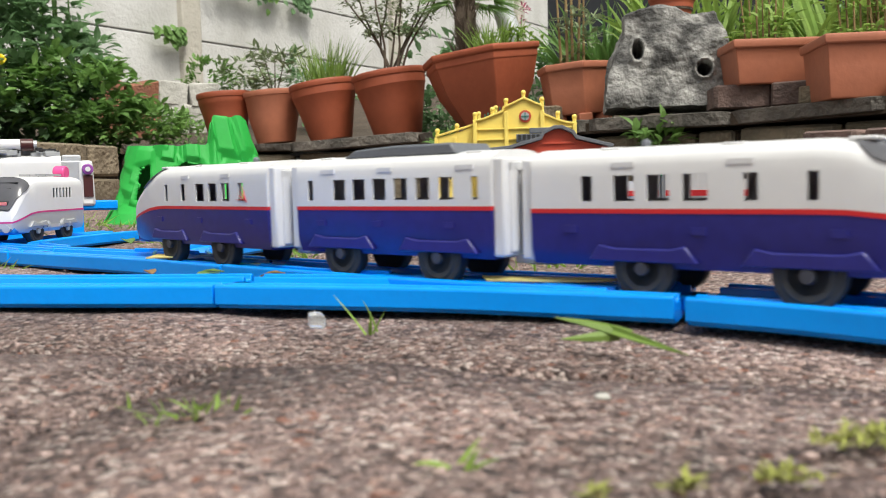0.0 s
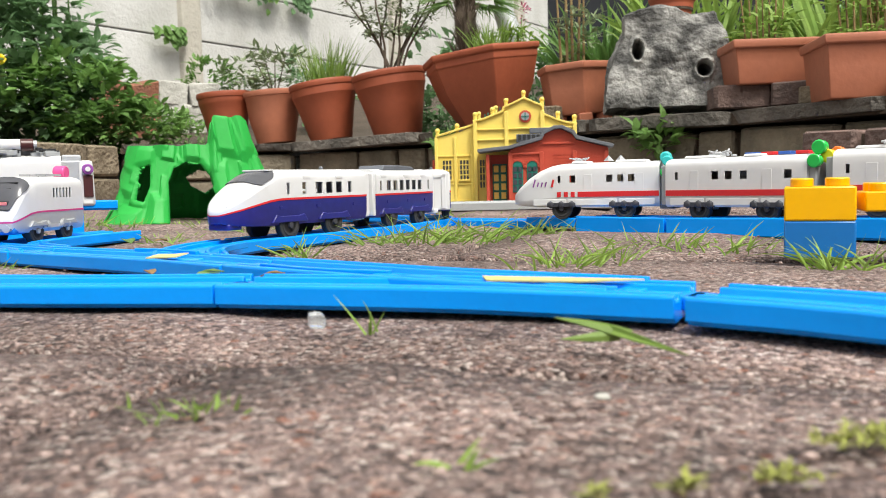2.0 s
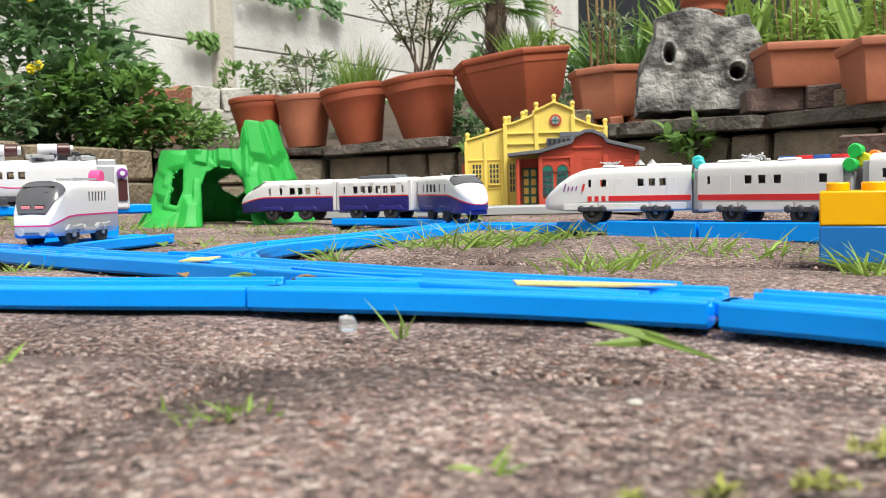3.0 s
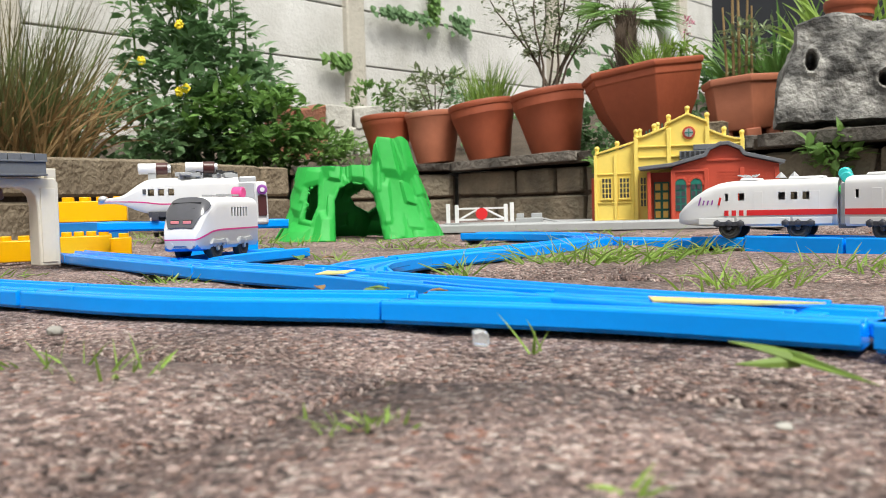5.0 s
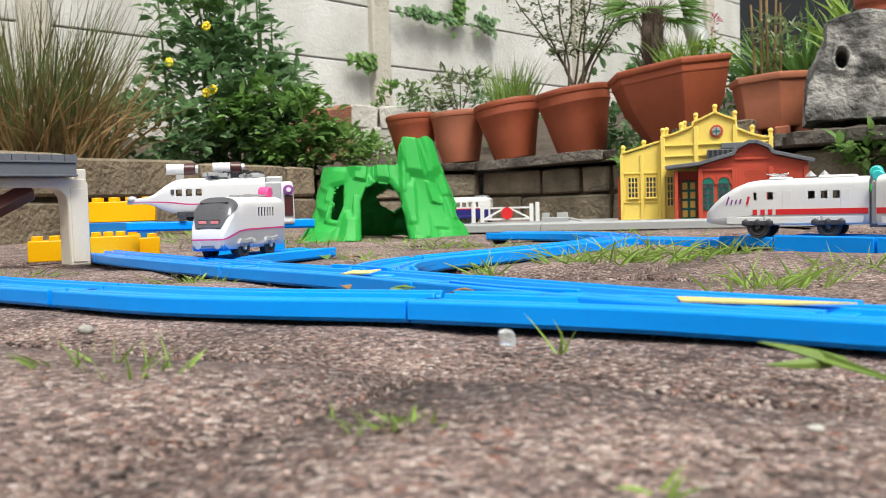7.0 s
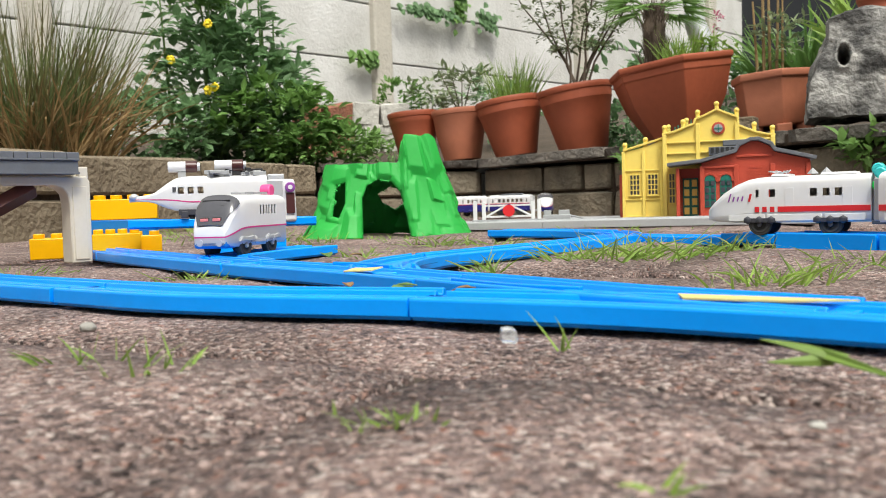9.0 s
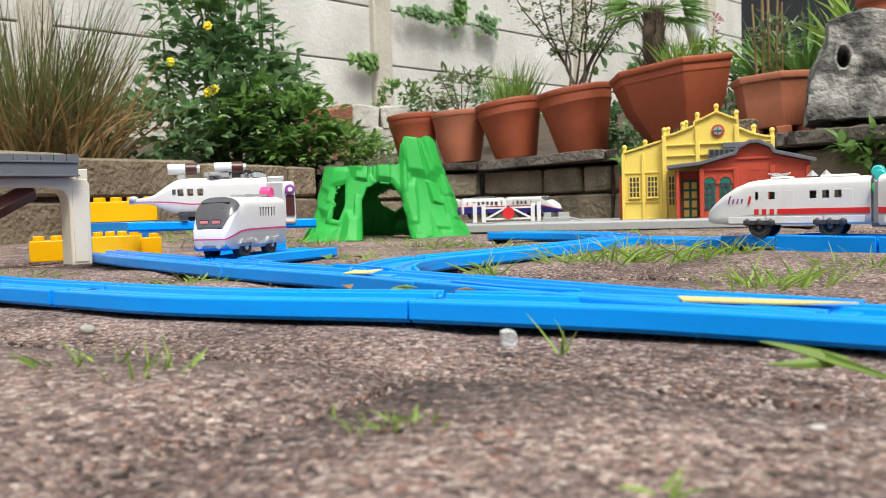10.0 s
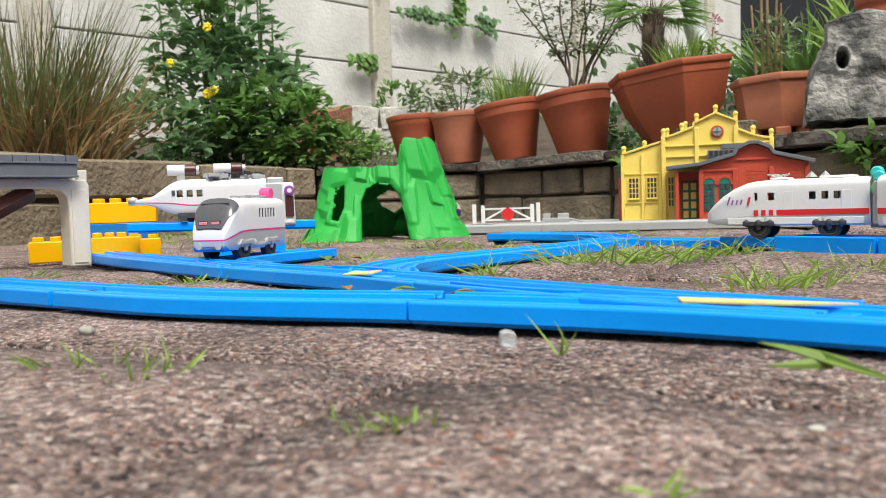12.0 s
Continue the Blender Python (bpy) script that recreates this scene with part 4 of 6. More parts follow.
    tube(bm, (-0.086, 0.0225, 0.034), (-0.086, 0.0245, 0.034), 0.0025, n=14)
    part("joint_cap", bm, "white", j)
    part("leg_grille", boxes((-0.086, 0.0195, 0.017, 0.009, 0.002, 0.022)), "maroon", root, bevel=0.0005)


robot_train()
track([(-0.452, 0.728), (-0.385, 0.757), (-0.300, 0.800)], "raised blue plastic toy track ramp on bricks", z0=0.026, z1=0.024, lip=False, name="track_ramp")
for x, y in ((-0.335, 0.782), (-0.375, 0.762)):
    t = thing("track_support", "blue plastic support block under the ramp", "toy block", pose(x, y, 0, 0, 0, 26))
    part("block", boxes((0, 0, 0.012, 0.022, 0.030, 0.024)), "blue", t, bevel=0.001)


# ---------- building bricks ----------
def toy_brick(label, m, sx, sy, sz, material, nx=2, ny=2, stud=0.0055):
    root = thing("building_brick", label, "toy brick", m, group="chunky building bricks")
    bm = bmesh.new()
    box(bm, 0, 0, sz / 2, sx, sy, sz)
    part("brick_body", bm, material, root, bevel=0.0009)
    for i in range(nx):
        for j in range(ny):
            bm = bmesh.new()
            x, y = (i - (nx - 1) / 2) * sx / nx, (j - (ny - 1) / 2) * sy / ny
            tube(bm, (x, y, sz - 0.0002), (x, y, sz + 0.0042), stud, n=18)
            part("stud", bm, material, root, bevel=0.0006)
    return root


RZ = -22
toy_brick("blue building brick standing on paving", pose(0.1925, 0.4440, 0, 0, 0, RZ), 0.033, 0.033, 0.0185, "lego_b")
toy_brick("yellow building brick stacked on a blue one", pose(0.1925, 0.4440, 0.0186, 0, 0, RZ), 0.033, 0.033, 0.0170, "lego_y")
toy_brick("long yellow brick bridging from the stack", pose(0.236, 0.4350, 0.0226, 0, 0, RZ + 8), 0.050, 0.026, 0.010, "lego_y", 3, 2)
toy_brick("blue building brick under the yellow bridge", pose(0.258, 0.435, 0, 0, 0, RZ), 0.026, 0.026, 0.0182, "lego_b")
toy_brick("yellow building brick low beside the cream post", pose(-0.5320, 0.7300, 0.0, 0, 0, 34), 0.046, 0.028, 0.0195, "lego_y", 3, 2, 0.0048)
toy_brick("yellow building brick behind the cream post", pose(-0.4880, 0.7600, 0.0, 0, 0, 32), 0.044, 0.028, 0.0215, "lego_y", 4, 2, 0.0045)
toy_brick("yellow brick at the foot of the stack", pose(-0.4740, 0.7890, 0.0, 0, 0, 30), 0.030, 0.026, 0.0185, "lego_y", 2, 2)
toy_brick("yellow brick under the brick stack", pose(-0.496, 0.785, 0.0, 0, 0, 28), 0.060, 0.030, 0.0180, "lego_y", 4, 2, 0.005)
toy_brick("blue brick in the middle of the stack", pose(-0.493, 0.785, 0.0181, 0, 0, 28), 0.062, 0.030, 0.0165, "lego_b", 4, 2, 0.005)
toy_brick("yellow brick on top of the stack", pose(-0.493, 0.785, 0.0347, 0, 0, 28), 0.062, 0.030, 0.0200, "lego_y", 4, 2, 0.005)


# ---------- raised bridge at the side ----------
def bridge():
    root = thing("toy_bridge", "cream plastic bridge pier carrying a grey girder", "toy bridge", pose(-0.4640, 0.6650, 0, 0, 0, 238))
    # x runs along the bridge, away from the pier
    bm = bmesh.new()
    prism(bm, [(-0.008, 0.0), (0.010, 0.0), (0.0095, 0.050), (0.011, 0.0585), (0.015, 0.0635), (0.022, 0.066), (0.160, 0.066), (0.160, 0.0735), (-0.0055, 0.0735), (-0.0085, 0.069)], -0.0095, 0.0095)
    part("pier", bm, "cream", root, bevel=0.0012)
    part("pier_top", boxes((-0.0035, -0.0055, 0.0765, 0.008, 0.006, 0.010), (-0.0035, 0.0055, 0.0765, 0.008, 0.006, 0.010)), "cream", root, bevel=0.0008)
    part("pier_rib", boxes((0.0012, 0.0098, 0.034, 0.012, 0.0012, 0.062), (0.0012, -0.0098, 0.034, 0.012, 0.0012, 0.062)), "cream", root, bevel=0.0004)
    g = part("girder", boxes((0.085, 0, 0.0805, 0.160, 0.040, 0.0115)), "grey", root, "slate grey plastic girder", bevel=0.001)
    part("girder_ledge", boxes((0.085, 0.0206, 0.0868, 0.161, 0.0016, 0.0016), (0.085, -0.0206, 0.0868, 0.161, 0.0016, 0.0016), (0.085, 0.0204, 0.0757, 0.161, 0.0012, 0.0016), (0.085, -0.0204, 0.0757, 0.161, 0.0012, 0.0016)), "grey", g, bevel=0.0003)
    for k in range(15):
        for side in (-0.0195, 0.0195):
            part("parapet_block", boxes((0.0095 + 0.0105 * k, side, 0.0900, 0.0099, 0.0024, 0.0058)), "grey", g, bevel=0.0004)
    bm = bmesh.new()
    tube(bm, (0.036, 0, 0.064), (0.100, 0, 0.030), 0.008, n=4)
    part("brace", bm, "maroon", root, "dark brown sloping brace", bevel=0.0005)
    part("far_pier", boxes((0.150, 0, 0.033, 0.0170, 0.0190, 0.066, 0, 0.94)), "cream", root, bevel=0.0012)


bridge()


# ---------- green mountain tunnel ----------
def inside(poly, x, z):
    c = False
    for i in range(len(poly)):
        (x0, z0), (x1, z1) = poly[i - 1], poly[i]
        if (z0 > z) != (z1 > z) and x < (x1 - x0) * (z - z0) / (z1 - z0) + x0:
            c = not c
    return c


def tunnel():
    def sm(u):
        u = min(1.0, max(0.0, u))
        return u * u * (3 - 2 * u)

    arch = [(-0.026, -0.02), (-0.0265, 0.050), (-0.020, 0.066), (-0.006, 0.0735), (0.010, 0.0715), (0.022, 0.056), (0.028, 0.030), (0.036, -0.02)]
    slot = [(-0.064, 0.028), (-0.059, 0.067), (-0.047, 0.070), (-0.048, 0.044), (-0.056, 0.026)]
    window = [(-0.006, 0.056), (0.012, 0.068), (0.030, 0.062), (0.032, 0.044), (0.018, 0.034), (0.0, 0.044)]
    exit_hole = [(-0.045, -0.02), (-0.045, 0.045), (-0.030, 0.058), (0.0, 0.058), (0.016, 0.045), (0.016, -0.02)]

    def snap(poly, x, z, reach):
        best, at_ = reach, (x, z)
        for i in range(len(poly)):
            a, b = Vector(poly[i - 1]), Vector(poly[i])
            u = max(0.0, min(1.0, (Vector((x, z)) - a).dot(b - a) / (b - a).length_squared))
            q = a + (b - a) * u
            if (q - Vector((x, z))).length < best:
                best, at_ = (q - Vector((x, z))).length, (q.x, q.y)
        return at_

    def gap_to(poly, x, z):
        """0 on an opening's edge, rising to 1 a little away from it."""
        best = 0.007
        for i in range(len(poly)):
            a, b = Vector(poly[i - 1]), Vector(poly[i])
            u = max(0.0, min(1.0, (Vector((x, z)) - a).dot(b - a) / (b - a).length_squared))
            best = min(best, (a + (b - a) * u - Vector((x, z))).length)
        return best / 0.007

    # moulded blocks: place round the ring, height, half sizes, relief, tilts
    rng = random.Random(44)
    blocks = []
    for _ in range(120):
        ws = rng.uniform(0.010, 0.021)
        blocks.append((rng.uniform(0, 0.62), rng.uniform(-0.01, 0.125), ws, ws * rng.uniform(1.2, 2.2), rng.uniform(0.002, 0.0085), rng.uniform(-0.16, 0.16), rng.uniform(-0.16, 0.0)))
    blocks = np.array(blocks)

    def relief(along, z):
        ds = (along - blocks[:, 0] + 0.31) % 0.62 - 0.31
        dz = z - blocks[:, 1] + 0.18 * ds
        side = 0.017 * (1 - np.maximum(np.abs(ds) / blocks[:, 2], np.abs(dz) / blocks[:, 3]))
        top = blocks[:, 4] + blocks[:, 5] * ds + blocks[:, 6] * dz
        return max(0.0, float(np.minimum(side, top).max()))

    bm = bmesh.new()
    nr, nv = 300, 76
    dense = []
    for i in range(4000):
        a = 2 * math.pi * i / 4000
        dense.append((math.copysign(abs(math.cos(a)) ** 0.5, math.cos(a)), math.copysign(abs(math.sin(a)) ** 0.5, math.sin(a))))
    dense = np.array(dense + dense[:1])
    run = np.concatenate([[0], np.cumsum(np.hypot(np.diff(dense[:, 0]) * 0.104, np.diff(dense[:, 1]) * 0.078))])
    even = np.linspace(0, run[-1], nr, endpoint=False)
    spread = 0.62 / run[-1]
    ringx, ringy = np.interp(even, run, dense[:, 0]), np.interp(even, run, dense[:, 1])
    rings, plan = [], []
    for j in range(nv + 9):
        v = min(1.0, j / nv)
        cap = max(0, j - nv) / 8.5
        xl, xr = -0.100 + 0.030 * v, 0.104 - 0.033 * v ** 1.2
        row, prow = [], []
        for i in range(nr):
            cx = float(ringx[i])
            cy = float(ringy[i]) * (1 - cap)
            cx *= 1 - 0.06 * cap
            x = (xl + xr) / 2 + cx * (xr - xl) / 2
            y = cy * (0.078 - 0.026 * v)
            h = 0.0930 + 0.0330 * sm((x - 0.022) / 0.007) * sm((0.035 - y) / 0.03) * (1 - 0.45 * sm((x - 0.058) / 0.016))
            z = v * h
            if y < -0.02:
                x, z = snap(slot, *snap(arch, x, z, 0.0022), 0.0020)
            elif y > 0.02:
                x, z = snap(window, x, z, 0.0022)
            crag = relief(even[i] * spread, z) - 0.002
            crag *= 0.75 + 0.25 * (1 - v)
            if y < -0.02:
                crag *= min(gap_to(arch, x, z), gap_to(slot, x, z))
            elif y > 0.02:
                crag *= gap_to(window, x, z)
            n = Vector((cx ** 3, cy ** 3, 0))
            n = n.normalized() if n.length > 1e-5 else Vector((0, 0, 0))
            up = (0.25 if x < 0.020 else 0.7) * relief(even[i] * spread, z + 0.02 * cap) * sm((v - 0.75) * 4)
            foot = 0.005 * max(0.0, 1 - v * 3.2) ** 2
            row.append(bm.verts.new((x + n.x * (crag + foot), y + n.y * (crag + foot), max(0.0, z + up))))
            prow.append((x, y, z))
        rings.append(row)
        plan.append(prow)
    for j in range(len(rings) - 1):
        for i in range(nr):
            k = (i + 1) % nr
            q = (rings[j][i], rings[j][k], rings[j + 1][k], rings[j + 1][i])
            w = (plan[j][i], plan[j][k], plan[j + 1][k], plan[j + 1][i])
            cx, cy, cz = (sum(p[n] for p in w) / 4 for n in range(3))
            if cy < -0.02 and (inside(arch, cx, cz) or inside(slot, cx, cz)):
                continue
            if cy > 0.02 and inside(window, cx, cz):
                continue
            if cx < -0.06 and inside(exit_hole, cy, cz):
                continue
            bm.faces.new(q)
    bm.faces.new(rings[-1])
    bmesh.ops.remove_doubles(bm, verts=bm.verts, dist=8e-4)
    bmesh.ops.dissolve_degenerate(bm, edges=bm.edges, dist=4e-4)
    root = thing("tunnel_mountain", "bright green moulded plastic rock tunnel standing on paving", "toy tunnel", pose(-0.3225, 1.1245, 0, 0, 0, 16.3))
    ob = part("rock_shell", bm, "green", root, smooth=24)
    so = ob.modifiers.new("solid", "SOLIDIFY")
    so.thickness, so.offset = 0.0028, -1


tunnel()


# ---------- station building ----------
def station():
    root = thing("toy_station", "cream yellow toy station hall with stepped gable and round window", "toy building", pose(0.069, 1.350, 0.008, 0, 0, -5.5))
    # narrow left wing
    bm = bmesh.new()
    prism(bm, [(-0.078, 0.0), (-0.078, 0.102), (-0.060, 0.105), (-0.040, 0.110), (-0.014, 0.120), (-0.014, 0.0)], 0.010, 0.10)
    wing = part("wing_wall", bm, "station", root, bevel=0.0008)
    for x0 in (-0.0605, -0.0335):
        w = part("window", boxes((x0, 0.0096, 0.051, 0.0148, 0.002, 0.031)), "charcoal", wing, "small-paned dark window", bevel=0.0003)
        for dx in (-0.0074, -0.0025, 0.0025, 0.0074):
            part("mullion", boxes((x0 + dx, 0.0080, 0.051, 0.0012, 0.0024, 0.031)), "station", w)
        for dz in (-0.0155, -0.0078, 0, 0.0078, 0.0155):
            part("glazing_bar", boxes((x0, 0.0080, 0.051 + dz, 0.0160, 0.0024, 0.0012)), "station", w)
        part("window_sill", boxes((x0, 0.0075, 0.0345, 0.018, 0.005, 0.002)), "station", w, bevel=0.0004)
    for z in (0.002, 0.028, 0.072):
        part("moulding", boxes((-0.047, 0.0090, z + 0.001, 0.060, 0.0024, 0.0024)), "station", wing, bevel=0.0005)
    for x in (-0.077, -0.047, -0.021):
        part("pilaster", boxes((x, 0.0086, 0.051, 0.0045, 0.005, 0.102)), "station", wing, bevel=0.0006)
    bm = boxes((0, 0, 0, 0.066, 0.012, 0.003))
    part("coping", bm, "station", wing, bevel=0.0005, m=pose(-0.046, 0.013, 0.1125, 0, -15.5, 0))
    part("red_end", boxes((-0.082, 0.058, 0.034, 0.008, 0.05, 0.068)), "brickred", root, bevel=0.0008)
    # front gable
    gable = [(-0.018, 0), (-0.018, 0.124), (-0.002, 0.127), (0.012, 0.132), (0.028, 0.138), (0.029, 0.144), (0.040, 0.148), (0.060, 0.157), (0.080, 0.148), (0.089, 0.144), (0.090, 0.132), (0.112, 0.122), (0.126, 0.118), (0.140, 0.116), (0.140, 0)]
    bm = bmesh.new()
    prism(bm, gable, 0.0, 0.012)
    front = part("gable_wall", bm, "station", root, bevel=0.0008)
    for (x0, z0), (x1, z1) in zip(gable[1:-1], gable[2:-1]):
        L = math.hypot(x1 - x0, z1 - z0)
        bm = boxes((0, 0, 0, L + 0.001, 0.018, 0.003))
        part("coping", bm, "station", front, bevel=0.0005, m=pose((x0 + x1) / 2, 0.005, (z0 + z1) / 2 + 0.001, 0, -math.degrees(math.atan2(z1 - z0, x1 - x0)), 0))
    for x, top in ((-0.015, 0.124), (0.033, 0.138), (0.088, 0.138), (0.137, 0.116)):
        part("pilaster", boxes((x, -0.002, top / 2, 0.006, 0.006, top)), "station", front, bevel=0.0006)
    w = part("window", boxes((-0.005, -0.0006, 0.044, 0.0085, 0.002, 0.044)), "charcoal", front, "narrow dark paned window", bevel=0.0003)
    for dz in (-0.022, -0.011, 0, 0.011, 0.022):
        part("glazing_bar", boxes((-0.005, -0.0020, 0.044 + dz, 0.0095, 0.0024, 0.0012)), "station", w)
    for dx in (-0.0043, 0, 0.0043):
        part("mullion", boxes((-0.005 + dx, -0.0020, 0.044, 0.0011, 0.0024, 0.044)), "station", w)
    for x, y, z in ((-0.015, 0.004, 0.130), (0.012, 0.004, 0.137), (0.033, 0.004, 0.150), (0.060, 0.004, 0.161), (0.088, 0.004, 0.150), (0.112, 0.004, 0.128), (0.137, 0.004, 0.122), (-0.044, 0.014, 0.114), (-0.075, 0.014, 0.107), (-0.014, 0.10, 0.138), (0.014, 0.10, 0.147)):
        bm = bmesh.new()
        tube(bm, (x, y, z - 0.010), (x, y, z + 0.003), 0.0030, n=8)
        ball(bm, (x, y, z + 0.0055), 0.0040, 2)
        part("finial", bm, "station", root)
    bm = bmesh.new()
    tube(bm, (0.062, -0.0028, 0.130), (0.062, 0.004, 0.130), 0.0094, n=24)
    rose = part("round_window", bm, "brickred", front, "round window with red rim", bevel=0.0006)
    bm = bmesh.new()
    tube(bm, (0.062, -0.0040, 0.130), (0.062, -0.0026, 0.130), 0.0062, n=20)
    part("pane", bm, "lgrey", rose)
    part("glazing_bar", boxes((0.062, -0.0044, 0.130, 0.0014, 0.0012, 0.0118), (0.062, -0.0044, 0.130, 0.0118, 0.0012, 0.0014)), "dgreen", rose)
    # hall roof behind
    bm = bmesh.new()
    prism(bm, [(-0.012, 0.104), (0.060, 0.140), (0.136, 0.104), (0.136, 0.0), (-0.012, 0.0)], 0.0125, 0.12)
    part("hall", bm, "dgreen", root, "dark green roofed hall body", bevel=0.0008)
    for q in range(6):
        part("roof_glazing_bar", boxes((-0.004 + 0.005 * q, 0.104, 0.133 + 0.0022 * q, 0.0016, 0.006, 0.020)), "dgreen", root)
    for z in (0.096, 0.112):
        part("moulding", boxes((0.061, -0.002, z, 0.154, 0.003, 0.0024)), "station", front, bevel=0.0005)


def engine_shed():
    root = thing("toy_engine_shed", "red brick-pattern toy engine shed with grey roof and green windows", "toy building", pose(0.066, 1.2960, 0.008, 0, 0, -5.5))
    # outline of the front: porch, long wall, raised gable
    bm = bmesh.new()
    prism(bm, [(0.036, 0), (0.036, 0.078), (0.080, 0.090), (0.086, 0.099), (0.103, 0.106), (0.112, 0.106), (0.127, 0.099), (0.134, 0.090), (0.180, 0.078), (0.180, 0)], 0, 0.05)
    wall = part("front_wall", bm, "brickred", root, bevel=0.0006)
    part("porch_side", boxes((0.0035, 0.020, 0.036, 0.005, 0.044, 0.072)), "brickred", root, bevel=0.0005)
    part("porch_back", boxes((0.020, 0.040, 0.036, 0.032, 0.004, 0.072)), "brickred", root)
    d = part("door", boxes((0.020, 0.0365, 0.030, 0.022, 0.002, 0.056)), "dgreen", root, "green door with yellow panels", bevel=0.0004)
    for i in range(2):
        for j in range(4):
            part("door_pane", boxes((0.0145 + 0.011 * i, 0.0350, 0.010 + 0.0135 * j, 0.0072, 0.0016, 0.0100)), "station", d)
    roof = [(-0.010, 0.0775, 0.036, 0.0815), (0.036, 0.0815, 0.082, 0.0935), (0.082, 0.0935, 0.086, 0.1015), (0.086, 0.1015, 0.102, 0.1090), (0.102, 0.1090, 0.113, 0.1090), (0.113, 0.1090, 0.129, 0.1015), (0.129, 0.1015, 0.134, 0.0935), (0.134, 0.0935, 0.186, 0.0800)]
    for x0, z0, x1, z1 in roof:
        L = math.hypot(x1 - x0, z1 - z0)
        part("roof_panel", boxes((0, 0, 0, L + 0.002, 0.064, 0.0050)), "grey", root, "slate grey roof edge", bevel=0.0006,
             m=pose((x0 + x1) / 2, 0.022, (z0 + z1) / 2, 0, -math.degrees(math.atan2(z1 - z0, x1 - x0)), 0))
    part("roof_vent", boxes((0.086, 0.046, 0.1075, 0.040, 0.010, 0.008), (0.066, 0.046, 0.0965, 0.040, 0.012, 0.012)), "grey", root, bevel=0.0006)
    for q in range(5):
        part("vent_slot", boxes((0.051 + 0.007 * q, 0.0395, 0.0975, 0.0045, 0.002, 0.008)), "black", root)
    for x in (0.0475, 0.0690):
        w = part("window", boxes((x, -0.0006, 0.034, 0.0160, 0.002, 0.038)), "dgreen", wall, bevel=0.0004)
        bm = bmesh.new()
        tube(bm, (x, -0.0016, 0.053), (x, 0.001, 0.053), 0.0080, n=20)
        part("window_arch", bm, "dgreen", w)
        for dx in (-0.0038, 0.0038):
            for q in range(4):
                part("pane", boxes((x + dx, -0.0020, 0.0205 + 0.0095 * q, 0.0052, 0.0016, 0.0068)), "charcoal", w)
        bm = bmesh.new()
        for a in np.linspace(0, math.pi, 9):
            box(bm, x + 0.0095 * math.cos(a), -0.0012, 0.053 + 0.0095 * math.sin(a), 0.0034, 0.003, 0.0034, 0)
        part("arch_bricks", bm, "brickred", w, bevel=0.0003)
    for x in (0.037, 0.083, 0.131, 0.177):
        part("pier", boxes((x, -0.001, 0.037, 0.006, 0.004, 0.074)), "brickred", wall, bevel=0.0005)
    # rows of small raised bricks on the gable
    bm = bmesh.new()
    for r in range(16):
        for c in range(20):
            x = 0.098 + 0.0036 * c + 0.0018 * (r % 2)
            z = 0.004 + 0.0044 * r
            if x < 0.174 and abs(x - 0.131) > 0.005:
                box(bm, x, -0.0002, z, 0.0030, 0.0010, 0.0036)
    part("brick_relief", bm, "brickred", wall)
    part("cornice", boxes((0.107, -0.0012, 0.0860, 0.046, 0.0034, 0.003), (0.060, -0.0012, 0.0720, 0.044, 0.0034, 0.003)), "brickred", wall, bevel=0.0004)


station()
engine_shed()

# grey road strip and level crossing
ROADP = [(-0.025, 0), (-0.025, 0.010), (-0.022, 0.012), (-0.017, 0.012), (-0.016, 0.009), (0.016, 0.009), (0.017, 0.012), (0.022, 0.012), (0.025, 0.010), (0.025, 0)]
for a, b in (((-0.262, 1.268), (-0.120, 1.262)), ((-0.119, 1.262), (0.03, 1.252)), ((0.031, 1.252), (0.19, 1.235)), ((0.191, 1.235), (0.36, 1.20))):
    track([a, ((a[0] + b[0]) / 2, (a[1] + b[1]) / 2), b], "grey plastic toy road strip on paving", profile=ROADP, material="lgrey", lip=False, name="toy_road")
bm = boxes((0, 0, 0, 0.46, 0.30, 0.008))
plate = mesh_ob("station_base", bm, "lgrey", bevel=0.001, m=pose(0.115, 1.425, 0.004, 0, 0, -5.5))
tagged(plate, "grey plastic base plate under the toy station", "toy base")
part("kerb_strip", boxes((0, -0.147, 0.0055, 0.45, 0.005, 0.003)), "lgrey", plate)


def level_crossing():
    root = thing("level_crossing_gate", "white toy level crossing gate with red disc", "toy gate", pose(-0.175, 1.288, 0.0118, 0, 0, 7))
    for x in (-0.050, -0.037, 0.036, 0.045):
        part("gate_post", boxes((x, 0, 0.014, 0.0058, 0.006, 0.028 + 0.004 * (abs(x) > 0.044))), "white", root, bevel=0.0006)
    part("base_plate", boxes((0, 0.002, 0.0008, 0.11, 0.012, 0.0016)), "lgrey", root, bevel=0.0003)
    for s in (-1, 1):
        x0, x1 = s * 0.034, s * 0.003
        part("top_rail", boxes(((x0 + x1) / 2, -0.001, 0.0225, 0.033, 0.003, 0.0026)), "white", root)
        part("bottom_rail", boxes(((x0 + x1) / 2, -0.001, 0.006, 0.033, 0.003, 0.0026)), "white", root)
        bm = bmesh.new()
        tube(bm, (s * 0.033, -0.001, 0.0065), (s * 0.004, -0.001, 0.022), 0.0015, n=6)
        part("brace", bm, "white", root)
    bm = bmesh.new()
    tube(bm, (0, -0.0045, 0.0145), (0, -0.002, 0.0145), 0.0088, n=24)
    part("warning_disc", bm, "red", root, "red warning disc")


